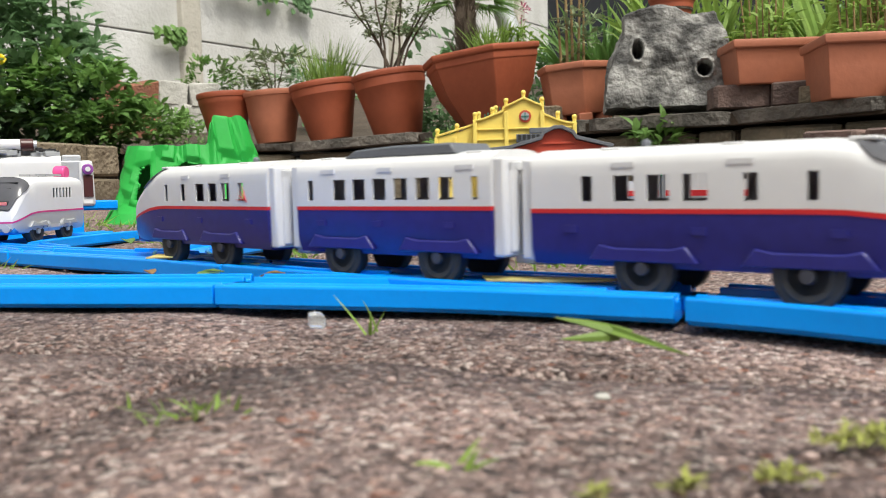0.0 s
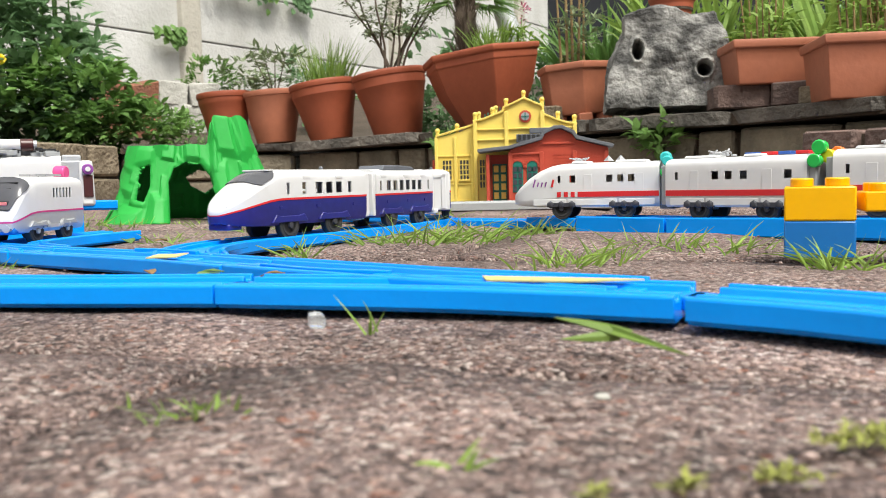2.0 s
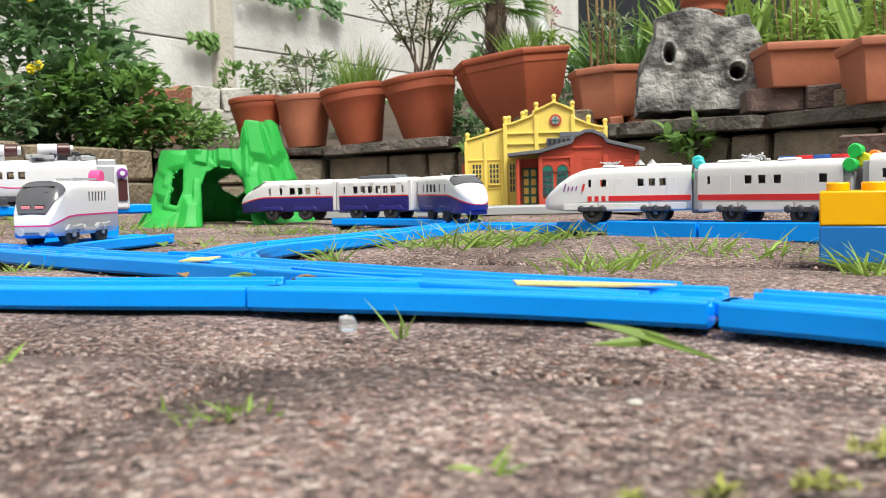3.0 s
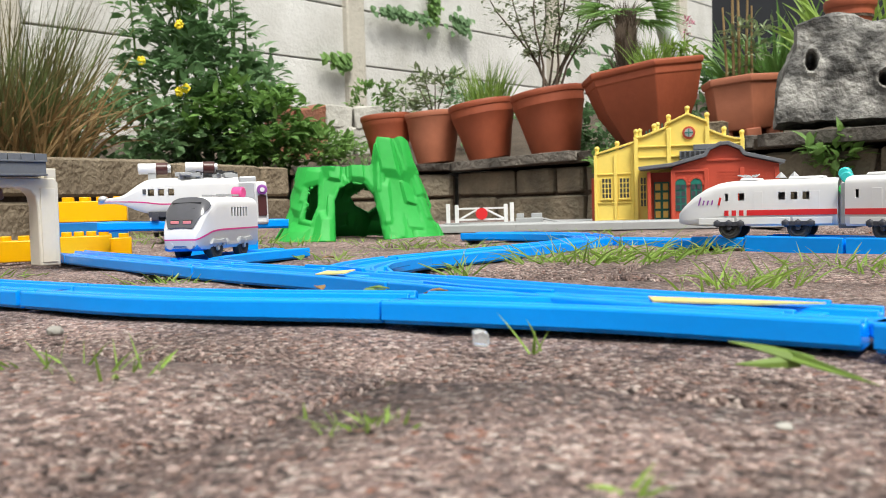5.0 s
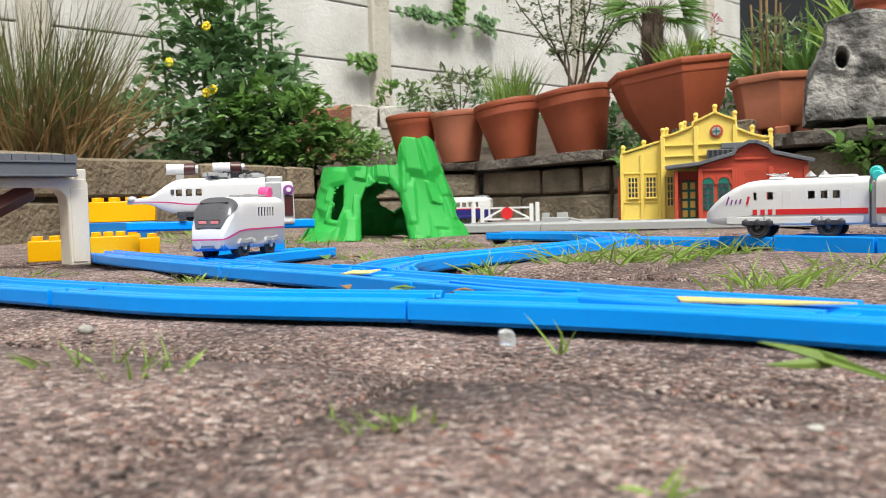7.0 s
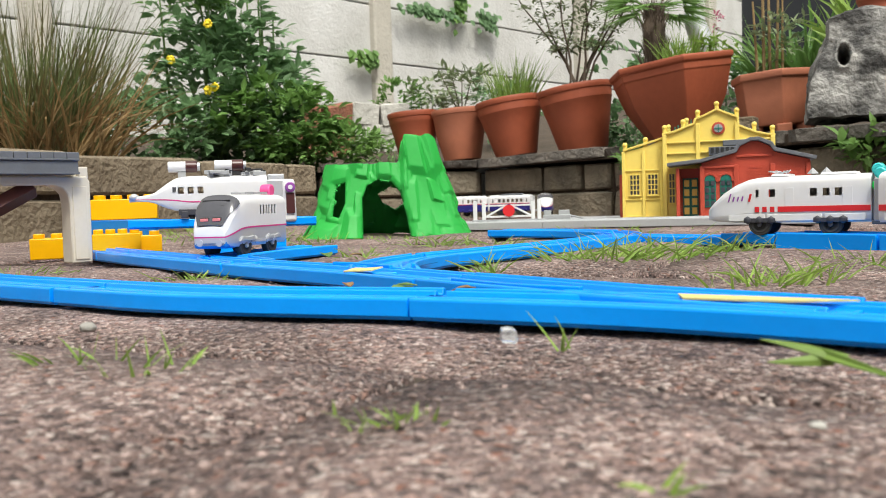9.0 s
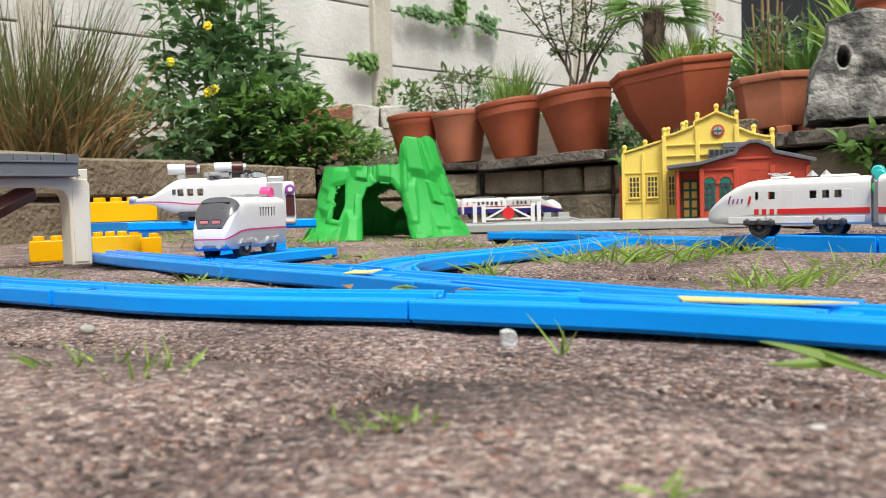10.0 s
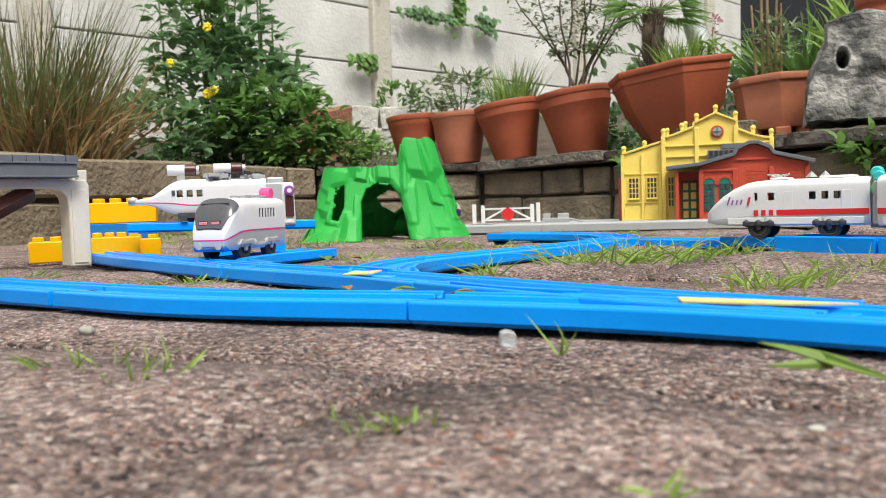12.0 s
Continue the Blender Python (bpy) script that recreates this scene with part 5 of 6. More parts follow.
level_crossing()
t = thing("toy_buffer", "small grey toy signal mechanism on the base", "toy part", pose(-0.105, 1.30, 0.0075, 0, 0, 4) @ Matrix.Scale(1.35, 4))
part("buffer_body", boxes((0, 0, 0.004, 0.030, 0.012, 0.008), (-0.010, 0, 0.010, 0.008, 0.010, 0.006), (0.008, 0, 0.010, 0.012, 0.008, 0.006)), "lgrey", t, bevel=0.0006)
bm = bmesh.new()
tube(bm, (0.014, 0, 0.007), (0.038, 0, 0.001), 0.001, n=6)
part("lever", bm, "lgrey", t)


# ---------- garden: walls, bed, fence ----------
EDGE = [(-1.06, -3.0), (-1.00, 1.00), (-0.942, 1.357), (-0.79, 2.161), (-0.375, 2.27), (-0.035, 2.02), (0.30, 1.724), (0.525, 1.545), (0.69, 1.33), (0.95, 0.90), (1.25, 0.30), (1.30, -3.0)]


def block_mesh(name, seed, material, rough=0.06):
    """A worn unit block, 1 x 1 x 1, with chipped, rounded edges."""
    bm = bmesh.new()
    bmesh.ops.create_cube(bm, size=1.0)
    bmesh.ops.bevel(bm, geom=list(bm.edges), offset=0.07, segments=1, affect="EDGES")
    for v in bm.verts:
        v.co += Vector((noise.noise(v.co * 2.3 + Vector((seed, 0, 0))), noise.noise(v.co * 2.3 + Vector((0, seed, 0))), noise.noise(v.co * 2.3 + Vector((0, 0, seed))))) * rough
    data = bpy.data.meshes.new(name)
    bm.to_mesh(data)
    bm.free()
    data.materials.append(M[material])
    return data


def stone_wall(name, pts, rows, material, label, thickness=0.11, long=(0.12, 0.24), backing="soil", seed=1, overhang=0.0):
    """Rows of (bottom, top) heights; each block is a piece of the wall."""
    rng = random.Random(seed)
    root = thing(name, label, "garden wall", kind="structure")
    variants = [block_mesh("stone_block", seed * 7 + k * 3.3, material) for k in range(5)]
    for z0, z1 in rows:
        for a, b in zip(pts, pts[1:]):
            a, b = Vector(a), Vector(b)
            d = (b - a)
            L = d.length
            d.normalize()
            nrm = Vector((-d.y, d.x))
            s = 0.0
            while s < L - 0.02:
                w = min(rng.uniform(*long), L - s)
                if L - s - w < 0.06:
                    w = L - s
                c = a + d * (s + w / 2) + nrm * (thickness / 2 - 0.006 * rng.random() - overhang)
                ob = new("stone_block", rng.choice(variants))
                ob.parent = root
                ob.matrix_basis = pose(c.x, c.y, (z0 + z1) / 2, rng.uniform(-1, 1), rng.uniform(-1, 1), math.degrees(math.atan2(d.y, d.x)) + rng.uniform(-1.2, 1.2)) @ Matrix.Diagonal((w - 0.008, thickness, z1 - z0 - 0.007, 1))
                s += w
    # earth-dark mortar core
    for a, b in zip(pts, pts[1:]):
        a, b = Vector(a), Vector(b)
        d = (b - a)
        L = d.length
        d.normalize()
        c = (a + b) / 2 + Vector((-d.y, d.x)) * (thickness / 2 + 0.012 - overhang)
        core = part("mortar", boxes((0, 0, 0, L, thickness, rows[-1][1] - rows[0][0] - 0.012)), backing, root, smooth=None,
                    m=pose(c.x, c.y, (rows[-1][1] + rows[0][0]) / 2 - 0.004, 0, 0, math.degrees(math.atan2(d.y, d.x))))
    return root


stone_wall("wall_west", [EDGE[3], EDGE[2], EDGE[1], EDGE[0]][::-1], [(-0.01, 0.070), (0.070, 0.150)], "block", "low retaining wall of brown rough blocks", long=(0.25, 0.42), seed=2)
stone_wall("wall_north", EDGE[3:], [(-0.01, 0.058), (0.058, 0.124)], "stone", "low retaining wall of dark weathered stone blocks", long=(0.11, 0.24), seed=4)
stone_wall("coping", EDGE[4:], [(0.126, 0.158)], "slab", "uneven grey stone slabs capping the wall", thickness=0.24, long=(0.22, 0.42), seed=6, overhang=0.03)
stone_wall("coping_corner", [EDGE[3], EDGE[4]], [(0.126, 0.152)], "slab", "uneven grey stone slabs capping the wall corner", thickness=0.24, long=(0.2, 0.3), seed=9, overhang=0.02)
stone_wall("edging", [(0.53, 1.29), (0.58, 1.21), (0.70, 1.04), (0.86, 0.80)], [(-0.01, 0.050), (0.050, 0.104)], "brick", "low curved edging of dark rounded stones", thickness=0.09, long=(0.07, 0.11), seed=12)


def edge_side(x, y):
    """Distance behind the walls' line; negative on the paving's side."""
    best = 9e9
    p = Vector((x, y))
    for a, b in zip(EDGE, EDGE[1:]):
        a, b = Vector(a), Vector(b)
        u = max(0.0, min(1.0, (p - a).dot(b - a) / (b - a).length_squared))
        best = min(best, (p - (a + (b - a) * u)).length)
    poly = EDGE
    return -best if inside(poly, x, y) else best


def bed_z(x, y):
    d = edge_side(x, y)
    return 0.125 + 0.03 * min(1, d * 3) + 0.15 * max(0.0, d - 0.45) + 0.02 * noise.noise(Vector((x * 5, y * 5, 0)))


def bed():
    bm = bmesh.new()
    nx, ny = 90, 120
    g = {}
    for i in range(nx + 1):
        for j in range(ny + 1):
            x, y = -4.0 + 8.0 * i / nx, -3.1 + 10.6 * j / ny
            if edge_side(x, y) > 0.06:
                g[i, j] = bm.verts.new((x, y, bed_z(x, y)))
    for i in range(nx):
        for j in range(ny):
            q = [g.get(k) for k in ((i, j), (i + 1, j), (i + 1, j + 1), (i, j + 1))]
            if all(q):
                bm.faces.new(q)
    ob = mesh_ob("garden_bed", bm, "soil", smooth=60)
    tagged(ob, "dark earth of the raised garden bed", "soil", kind="structure")


bed()

FD = Vector((0.552, 0.834))


def fence_at(k):
    return Vector((-2.28, 3.24)) + FD * k


def fence():
    root = thing("fence", "white-washed concrete panel fence with grey posts", "fence", kind="structure")
    rng = random.Random(8)
    ang = math.degrees(math.atan2(FD.y, FD.x))
    posts = [-3.77, -1.94, -0.11, 1.72, 3.55, 5.38, 7.2]
    for k in posts:
        c = fence_at(k)
        bm = bmesh.new()
        box(bm, 0, 0, 0.95, 0.125, 0.11, 2.5)
        part("fence_post", bm, "post", root, bevel=0.01, m=pose(c.x, c.y, 0.0, 0, 0, ang))
    for k0, k1 in zip(posts, posts[1:]):
        for z in np.arange(-0.095, 2.2, 0.305):
            c = fence_at((k0 + k1) / 2)
            n = Vector((-FD.y, FD.x))
            bm = bmesh.new()
            box(bm, 0, 0, 0, k1 - k0 - 0.10, 0.045, 0.297)
            part("fence_panel", bm, "fence", root, bevel=0.005, m=pose(c.x + n.x * 0.01, c.y + n.y * 0.01, z + 0.1525, rng.uniform(-0.5, 0.5), 0, ang))
        part("panel_gap", boxes((0, 0, 1.0, k1 - k0, 0.01, 2.4)), "black", root, m=pose(c.x + n.x * 0.02, c.y + n.y * 0.02, 0, 0, 0, ang))


fence()


def plain_wall(name, label, a, b, z1, material, t=0.12):
    a, b = Vector(a), Vector(b)
    d = b - a
    ob = mesh_ob(name, boxes((0, 0, z1 / 2, d.length, t, z1)), material, m=pose((a.x + b.x) / 2, (a.y + b.y) / 2, 0, 0, 0, math.degrees(math.atan2(d.y, d.x))))
    tagged(ob, label, "wall", kind="structure")
    return ob


# dark shed beyond the plants, with a corrugated sheet edge
shed = thing("garden_shed", "dark shed with a pale corrugated sheet edge", "shed", pose(2.45, 4.55, 0.3, 0, 0, -27))
part("shed_wall", boxes((0, 0, 0.9, 3.9, 0.2, 2.2)), "tarp", shed)
for q in range(40):
    bm = bmesh.new()
    tube(bm, (-1.94 + 0.1 * q, -0.16, 1.30), (-1.94 + 0.1 * q, -0.16, 1.34), 0.045, n=10)
    part("corrugation", bm, "zinc", shed)
plain_wall("wall_house", "plain rendered house wall behind the viewer", (-4.5, -3.2), (4.5, -3.2), 2.6, "fence")
plain_wall("wall_side", "plain rendered side wall", (3.6, -3.2), (4.3, 3.6), 1.9, "fence")

# rough stones and red bricks standing in the bed by the fence
rubble = thing("rubble_wall", "broken wall of pale stones and red bricks under the fence", "garden wall", kind="structure")
rng0 = random.Random(21)
sv = [block_mesh("rubble_stone", 50 + k, "whitestone", 0.14) for k in range(3)]
rv = [block_mesh("red_brick", 60 + k, "redbrick", 0.06) for k in range(2)]
for k in range(4):
    for r in range(3):
        brick = k < 2
        ob = new("red_brick" if brick else "rubble_stone", rng0.choice(rv if brick else sv))
        ob.parent = rubble
        ob.matrix_basis = pose(-1.13 + 0.088 * k + 0.02 * rng0.random(), 3.00 + 0.05 * k, 0.215 + 0.075 * r, rng0.uniform(-8, 8), rng0.uniform(-12, 12), 30 + rng0.uniform(-15, 15)) @ Matrix.Diagonal((0.105, 0.1, 0.085, 1))


# ---------- pots ----------
def pot(label, x, y, z, top, height, material="terra", sides=32, rim=0.2, foot=0.62, turn=0.0, feet=False, lean=0.0, belly=0.55):
    """A plastic planter: shell with a rolled rim, a lip line and soil; sides 4 or 6 for faceted pots."""
    root = thing("plant_pot", label, "plant pot", pose(x, y, z, 0, -lean, turn), group="terracotta pots on the wall")
    R, H = top / 2, height
    k = 1 / math.cos(math.pi / sides) if sides < 10 else 1.0
    R *= k
    prof = [(R * foot * 0.97, 0.0), (R * foot, 0.004), (R * (foot + (0.93 - foot) * belly), H * 0.5), (R * 0.93, H * (1 - rim)), (R * 0.945, H * (1 - rim) + 0.002), (R * 0.955, H - 0.016), (R * 0.985, H - 0.014), (R, H - 0.008), (R, H - 0.003),
            (R * 0.985, H), (R * 0.92, H), (R * 0.90, H - 0.006), (R * 0.88, H - 0.03)]
    bm = bmesh.new()
    lathe(bm, prof, sides)
    part("pot_body", bm, material, root, smooth=28, bevel=0.004 if sides < 10 else 0.0)
    bm = bmesh.new()
    lathe(bm, [(R * 0.87, H - 0.035), (R * 0.87, H - 0.022), (R * 0.3, H - 0.014)], sides)
    part("potting_soil", bm, "soil", root)
    if feet:
        for i in range(sides):
            a = 2 * math.pi * (i + 0.5) / sides
            part("pot_foot", boxes((R * foot * 0.86 * math.cos(a), R * foot * 0.86 * math.sin(a), -0.011, 0.03, 0.03, 0.024, math.degrees(a))), material, root, bevel=0.003)
    return root


pot("small terracotta pot with a wide flared rim", -0.586, 2.431, 0.160, 0.150, 0.138, rim=0.22, foot=0.66, lean=4)
pot("rounded terracotta pot with spiky weeds", -0.450, 2.407, 0.157, 0.154, 0.140, "terra2", rim=0.16, foot=0.68, lean=4, belly=0.8)
pot("terracotta pot of fine grass", -0.288, 2.330, 0.158, 0.180, 0.152, rim=0.24, foot=0.62, lean=8, belly=0.6)
pot("terracotta pot with a thin twisted shrub", -0.106, 2.245, 0.160, 0.192, 0.162, rim=0.24, foot=0.64, lean=8, belly=0.6)
pot("large six-sided terracotta planter with a small palm", 0.122, 2.093, 0.160, 0.256, 0.184, "terra", sides=6, rim=0.18, foot=0.46, turn=9, lean=8, belly=0.74)
pot("six-sided faded terracotta planter on feet beside the rock", 0.302, 1.925, 0.178, 0.146, 0.109, "terra2", sides=6, rim=0.14, foot=0.82, turn=5, feet=True, lean=4)
pot("square faded terracotta planter standing on bricks", 0.589, 1.594, 0.1985, 0.146, 0.076, "terra2", sides=4, rim=0.2, foot=0.82, turn=-4)
pot("square terracotta planter with leafy weeds", 0.672, 1.405, 0.154, 0.148, 0.098, "terra2", sides=4, rim=0.14, foot=0.84, turn=-8)
pot("small terracotta pot on top of the grey rock", 0.462, 1.742, 0.342, 0.092, 0.055, "terra", rim=0.3, foot=0.75)


def loose_brick(label, x, y, z, sx, sy, sz, turn, material="brick", seed=0):
    ob = new("loose_brick", block_mesh("loose_brick", 80 + seed, material, 0.05))
    ob.matrix_basis = pose(x, y, z + sz / 2, 0, 0, turn) @ Matrix.Diagonal((sx, sy, sz, 1))
    tagged(ob, label, "brick", group="loose bricks on the wall")


loose_brick("dark old brick under a planter", 0.545, 1.600, 0.158, 0.10, 0.09, 0.042, -8, seed=1)
loose_brick("dark old brick lying beside another", 0.630, 1.555, 0.158, 0.075, 0.09, 0.042, -25, seed=2)
loose_brick("tan brick between two planters", 0.650, 1.480, 0.156, 0.065, 0.08, 0.030, -40, "block", seed=3)
loose_brick("dark broken brick at the wall's edge", 0.735, 1.300, 0.156, 0.09, 0.08, 0.045, -50, seed=4)
loose_brick("tan brick beside the large planter", 0.225, 1.900, 0.156, 0.09, 0.05, 0.040, -30, "block", seed=5)


def rock():
    bm = bmesh.new()
    bmesh.ops.create_cube(bm, size=1.0)
    bmesh.ops.subdivide_edges(bm, edges=list(bm.edges), cuts=54, use_grid_fill=True)
    holes = [(Vector((-0.060, -0.10, 0.110)), 0.0105, 0.07, 1.8), (Vector((0.062, -0.10, 0.070)), 0.0135, 0.07, 1.05)]
    for v in bm.verts:
        p = v.co.copy()
        r = p.normalized() * 0.5
        p = p.lerp(r * 1.25, 0.22)
        k = 1.0 - 0.30 * (p.z + 0.5)
        q = Vector((p.x * 0.250 * k, p.y * 0.20 * k, (p.z + 0.5) * 0.186))
        q += p.normalized() * (0.018 * noise.noise(q * 11) + 0.007 * noise.noise(q * 30) + 0.0022 * noise.noise(q * 90))
        for c, rad, deep, tall in holes:
            d = math.hypot(q.x - c.x, (q.z - c.z) / tall)
            if q.y < 0 and d < rad * 1.6:
                q.y += deep * max(0.0, 1 - (d / rad) ** 4) - 0.008 * math.exp(-((d / rad - 1.25) / 0.25) ** 2)
        v.co = q
    zmin = min(v.co.z for v in bm.verts)
    for v in bm.verts:
        v.co.z -= zmin
    ob = mesh_ob("rock", bm, "rock", smooth=50, m=pose(0.455, 1.745, 0.156, 0, 0, -12))
    tagged(ob, "large grey weathered rock with two holes on the wall", "rock")


rock()


# ---------- plants ----------
def plant(name, label, category, m=None, kind=""):
    return thing(name, label, category, m, kind=kind)


def stems(root, rows, material="twig", name="stem"):
    bm = bmesh.new()
    for a, b, r1, r2 in rows:
        tube(bm, a, b, r1, r2, n=6)
    return part(name, bm, material, root, smooth=60)


def crown(root, centre, radii, n, size, material, up=0.2, name="foliage", gap=0.35, seed=0, aspect=0.45):
    """Leaves on many small sprays through an uneven volume."""
    rng = random.Random(seed)
    random.seed(seed)
    V, F = [], []
    sprays = max(8, n // 9)
    for _ in range(sprays):
        u = Vector((rng.gauss(0, 1), rng.gauss(0, 1), rng.gauss(0, 1))).normalized() * rng.uniform(0.25, 1.0) ** 0.5
        if noise.noise(u * 2.6 + Vector((seed, 0, 0))) < -gap + 0.15:
            continue
        c = Vector((centre[0] + u.x * radii[0], centre[1] + u.y * radii[1], centre[2] + u.z * radii[2]))
        out = (Vector((u.x, u.y, u.z * 0.4 + up))).normalized()
        for _ in range(9):
            d = (out + rdir(up) * 0.9).normalized()
            p = c + rdir() * size * rng.uniform(0.1, 1.2)
            leaf(V, F, p, d, Vector((rng.uniform(-0.4, 0.4), rng.uniform(-0.4, 0.4), 1)), size * rng.uniform(0.6, 1.25), size * aspect * rng.uniform(0.7, 1.2))
    return from_arrays(name, V, F, material, root)


def tuft(root, centre, n, spread, height, width, material, lean=0.5, droop=0.3, seed=0, name="foliage"):
    rng = random.Random(seed)
    random.seed(seed)
    V, F = [], []
    for _ in range(n):
        a = rng.uniform(0, 2 * math.pi)
        r = spread * rng.random() ** 0.7
        b = Vector((centre[0] + r * math.cos(a), centre[1] + r * math.sin(a), centre[2]))
        h = height * rng.uniform(0.45, 1.0)
        o = lean * h * rng.uniform(0.2, 1.0)
        a2 = a + rng.gauss(0, 0.8)
        blade(V, F, b, b + Vector((o * math.cos(a2), o * math.sin(a2), h)), width * rng.uniform(0.6, 1.2), droop * rng.uniform(0.2, 1.2), 4)
    return from_arrays(name, V, F, material, root)


FLOWERS = [(-1.102, 2.2, 0.542), (-1.216, 2.2, 0.452), (-1.109, 2.2, 0.363), (-1.09, 2.2, 0.371)]
# big leafy weed with yellow flowers behind the low wall
b = plant("leafy_bush", "tall dark green leafy bush with a few yellow flowers", "bush")
rngb = random.Random(2)
rows = []
for k in range(16):
    x, y = -1.17 + rngb.uniform(-0.12, 0.12), 2.42 + rngb.uniform(-0.1, 0.1)
    rows.append(((x, y, 0.15), (x + rngb.uniform(-0.16, 0.16), y + rngb.uniform(-0.1, 0.1), rngb.uniform(0.55, 0.86)), 0.006, 0.002))
stems(b, rows, "leaf_m", "stalk")
crown(b, (-1.15, 2.40, 0.36), (0.27, 0.20, 0.22), 3200, 0.042, "leaf_d", seed=3, name="lower_foliage", gap=0.36, aspect=0.58)
crown(b, (-1.15, 2.36, 0.58), (0.21, 0.16, 0.18), 1000, 0.044, "leaf_d", seed=4, name="upper_foliage", gap=0.16, aspect=0.55)
crown(b, (-1.13, 2.38, 0.76), (0.14, 0.1, 0.13), 260, 0.046, "leaf_m", seed=14, name="top_foliage", gap=0.15, aspect=0.5)
crown(b, (-1.27, 2.34, 0.66), (0.13, 0.08, 0.08), 150, 0.050, "leaf_m", seed=15, name="side_foliage", gap=0.2, aspect=0.5)
crown(b, (-0.96, 2.33, 0.27), (0.17, 0.14, 0.13), 1500, 0.038, "leaf_m", seed=5, name="low_foliage", gap=0.4, aspect=0.55)
crown(b, (-1.28, 2.15, 0.24), (0.26, 0.12, 0.10), 1400, 0.038, "leaf_d", seed=6, name="low_foliage", gap=0.4, aspect=0.55)
crown(b, (-0.84, 2.36, 0.20), (0.18, 0.12, 0.07), 1300, 0.030, "leaf_m", seed=7, name="low_foliage", gap=0.5)
for x, y, z in FLOWERS:
    bm = bmesh.new()
    ball(bm, (x, y, z), 0.0075, 2, (1, 1, 0.7))
    for q in range(9):
        a = 2 * math.pi * q / 9
        ball(bm, (x + 0.009 * math.cos(a), y + 0.003 * rngb.uniform(-1, 1), z + 0.009 * math.sin(a)), 0.005, 1, (1, 0.5, 1))
    part("flower", bm, "flower", b, "small yellow flower head")

# rush clump
b = plant("rush_clump", "clump of long brown and green rush blades", "ornamental grass")
tuft(b, (-1.36, 1.80, 0.15), 760, 0.15, 0.50, 0.0052, "rush", 0.55, 0.22, 11, "foliage")
tuft(b, (-1.33, 1.78, 0.15), 420, 0.17, 0.36, 0.0052, "dry", 1.05, 0.5, 12, "dry_foliage")
b = plant("rush_clump", "clump of dry rush blades at the bed's edge", "ornamental grass")
tuft(b, (-1.62, 1.72, 0.15), 260, 0.13, 0.48, 0.006, "rush", 0.5, 0.22, 13, "foliage")

# low weeds along the foot of the fence
for k, (x, y, z, r, m_, s) in enumerate(((-0.86, 3.3, 0.44, 0.10, "leaf_m", 0.03), (-0.74, 3.35, 0.46, 0.10, "grey_leaf", 0.03), (-1.25, 3.2, 0.38, 0.14, "leaf_m", 0.03), (-0.45, 3.2, 0.40, 0.16, "leaf_d", 0.035), (-0.78, 2.72, 0.20, 0.09, "leaf_m", 0.026),
                                        (0.05, 2.8, 0.35, 0.25, "leaf_d", 0.04), (0.0, 2.42, 0.24, 0.09, "leaf_d", 0.03), (0.42, 2.3, 0.35, 0.12, "leaf_d", 0.035), (0.24, 2.25, 0.28, 0.1, "leaf_d", 0.03), (0.9, 2.0, 0.34, 0.28, "leaf_d", 0.045), (1.15, 1.6, 0.3, 0.22, "leaf_d", 0.04))):
    b = plant("weed_clump", "low green weeds in the garden bed", "weeds")
    crown(b, (x, y, z), (r, r, r * 0.8), 420, s, m_, seed=30 + k)
    stems(b, [((x + q * 0.03, y, z - r - 0.06), (x + q * 0.05, y, z), 0.003, 0.002) for q in (-1, 0, 1)], "leaf_d")

# ivy on the fence, each patch a small creeper
nF = Vector((FD.y, -FD.x))
for k, (s, z, w, h, n) in enumerate(((1.57, 0.83, 0.08, 0.04, 90), (2.05, 1.14, 0.18, 0.03, 130), (2.3, 1.22, 0.05, 0.12, 90), (2.55, 1.14, 0.09, 0.06, 90), (1.68, 1.34, 0.03, 0.10, 50))):
    c = fence_at(s) + nF * 0.07
    b = plant("ivy", "small ivy patch creeping on the fence", "ivy")
    rng = random.Random(70 + k)
    random.seed(70 + k)
    V, F = [], []
    for _ in range(n):
        u = rng.gauss(0, 0.5) * w
        leaf(V, F, (c.x + FD.x * u, c.y + FD.y * u, z + rng.gauss(0, 0.5) * h), (nF.x * 0.5 + rng.uniform(-0.6, 0.6), nF.y * 0.5 + rng.uniform(-0.6, 0.6), -0.7), (nF.x, nF.y, 0.3), 0.045, 0.04)
    from_arrays("foliage", V, F, "leaf_d" if k % 2 else "leaf_m", b)
    stems(b, [((c.x - FD.x * w, c.y - FD.y * w, z), (c.x + FD.x * w, c.y + FD.y * w, z + 0.01), 0.003, 0.003)])

# planted in the pots
b = plant("pot_weeds", "spiky grey-green weeds growing in a pot", "pot plant")
crown(b, (-0.445, 2.43, 0.36), (0.06, 0.05, 0.075), 260, 0.034, "grey_leaf", seed=41, aspect=0.3)
stems(b, [((-0.45, 2.41, 0.27), (-0.45 + 0.03 * q, 2.43, 0.40), 0.0025, 0.001) for q in (-2, -1, 0, 1)], "twig")
b = plant("pot_grass", "fine light green grass growing in a pot", "pot plant")
tuft(b, (-0.295, 2.330, 0.300), 220, 0.06, 0.15, 0.003, "leaf_l", 0.6, 0.2, 42)
b = plant("twisted_shrub", "thin twisted shrub with small grey-green leaves in a pot", "shrub")
rows = []
rngs = random.Random(9)
tips = []
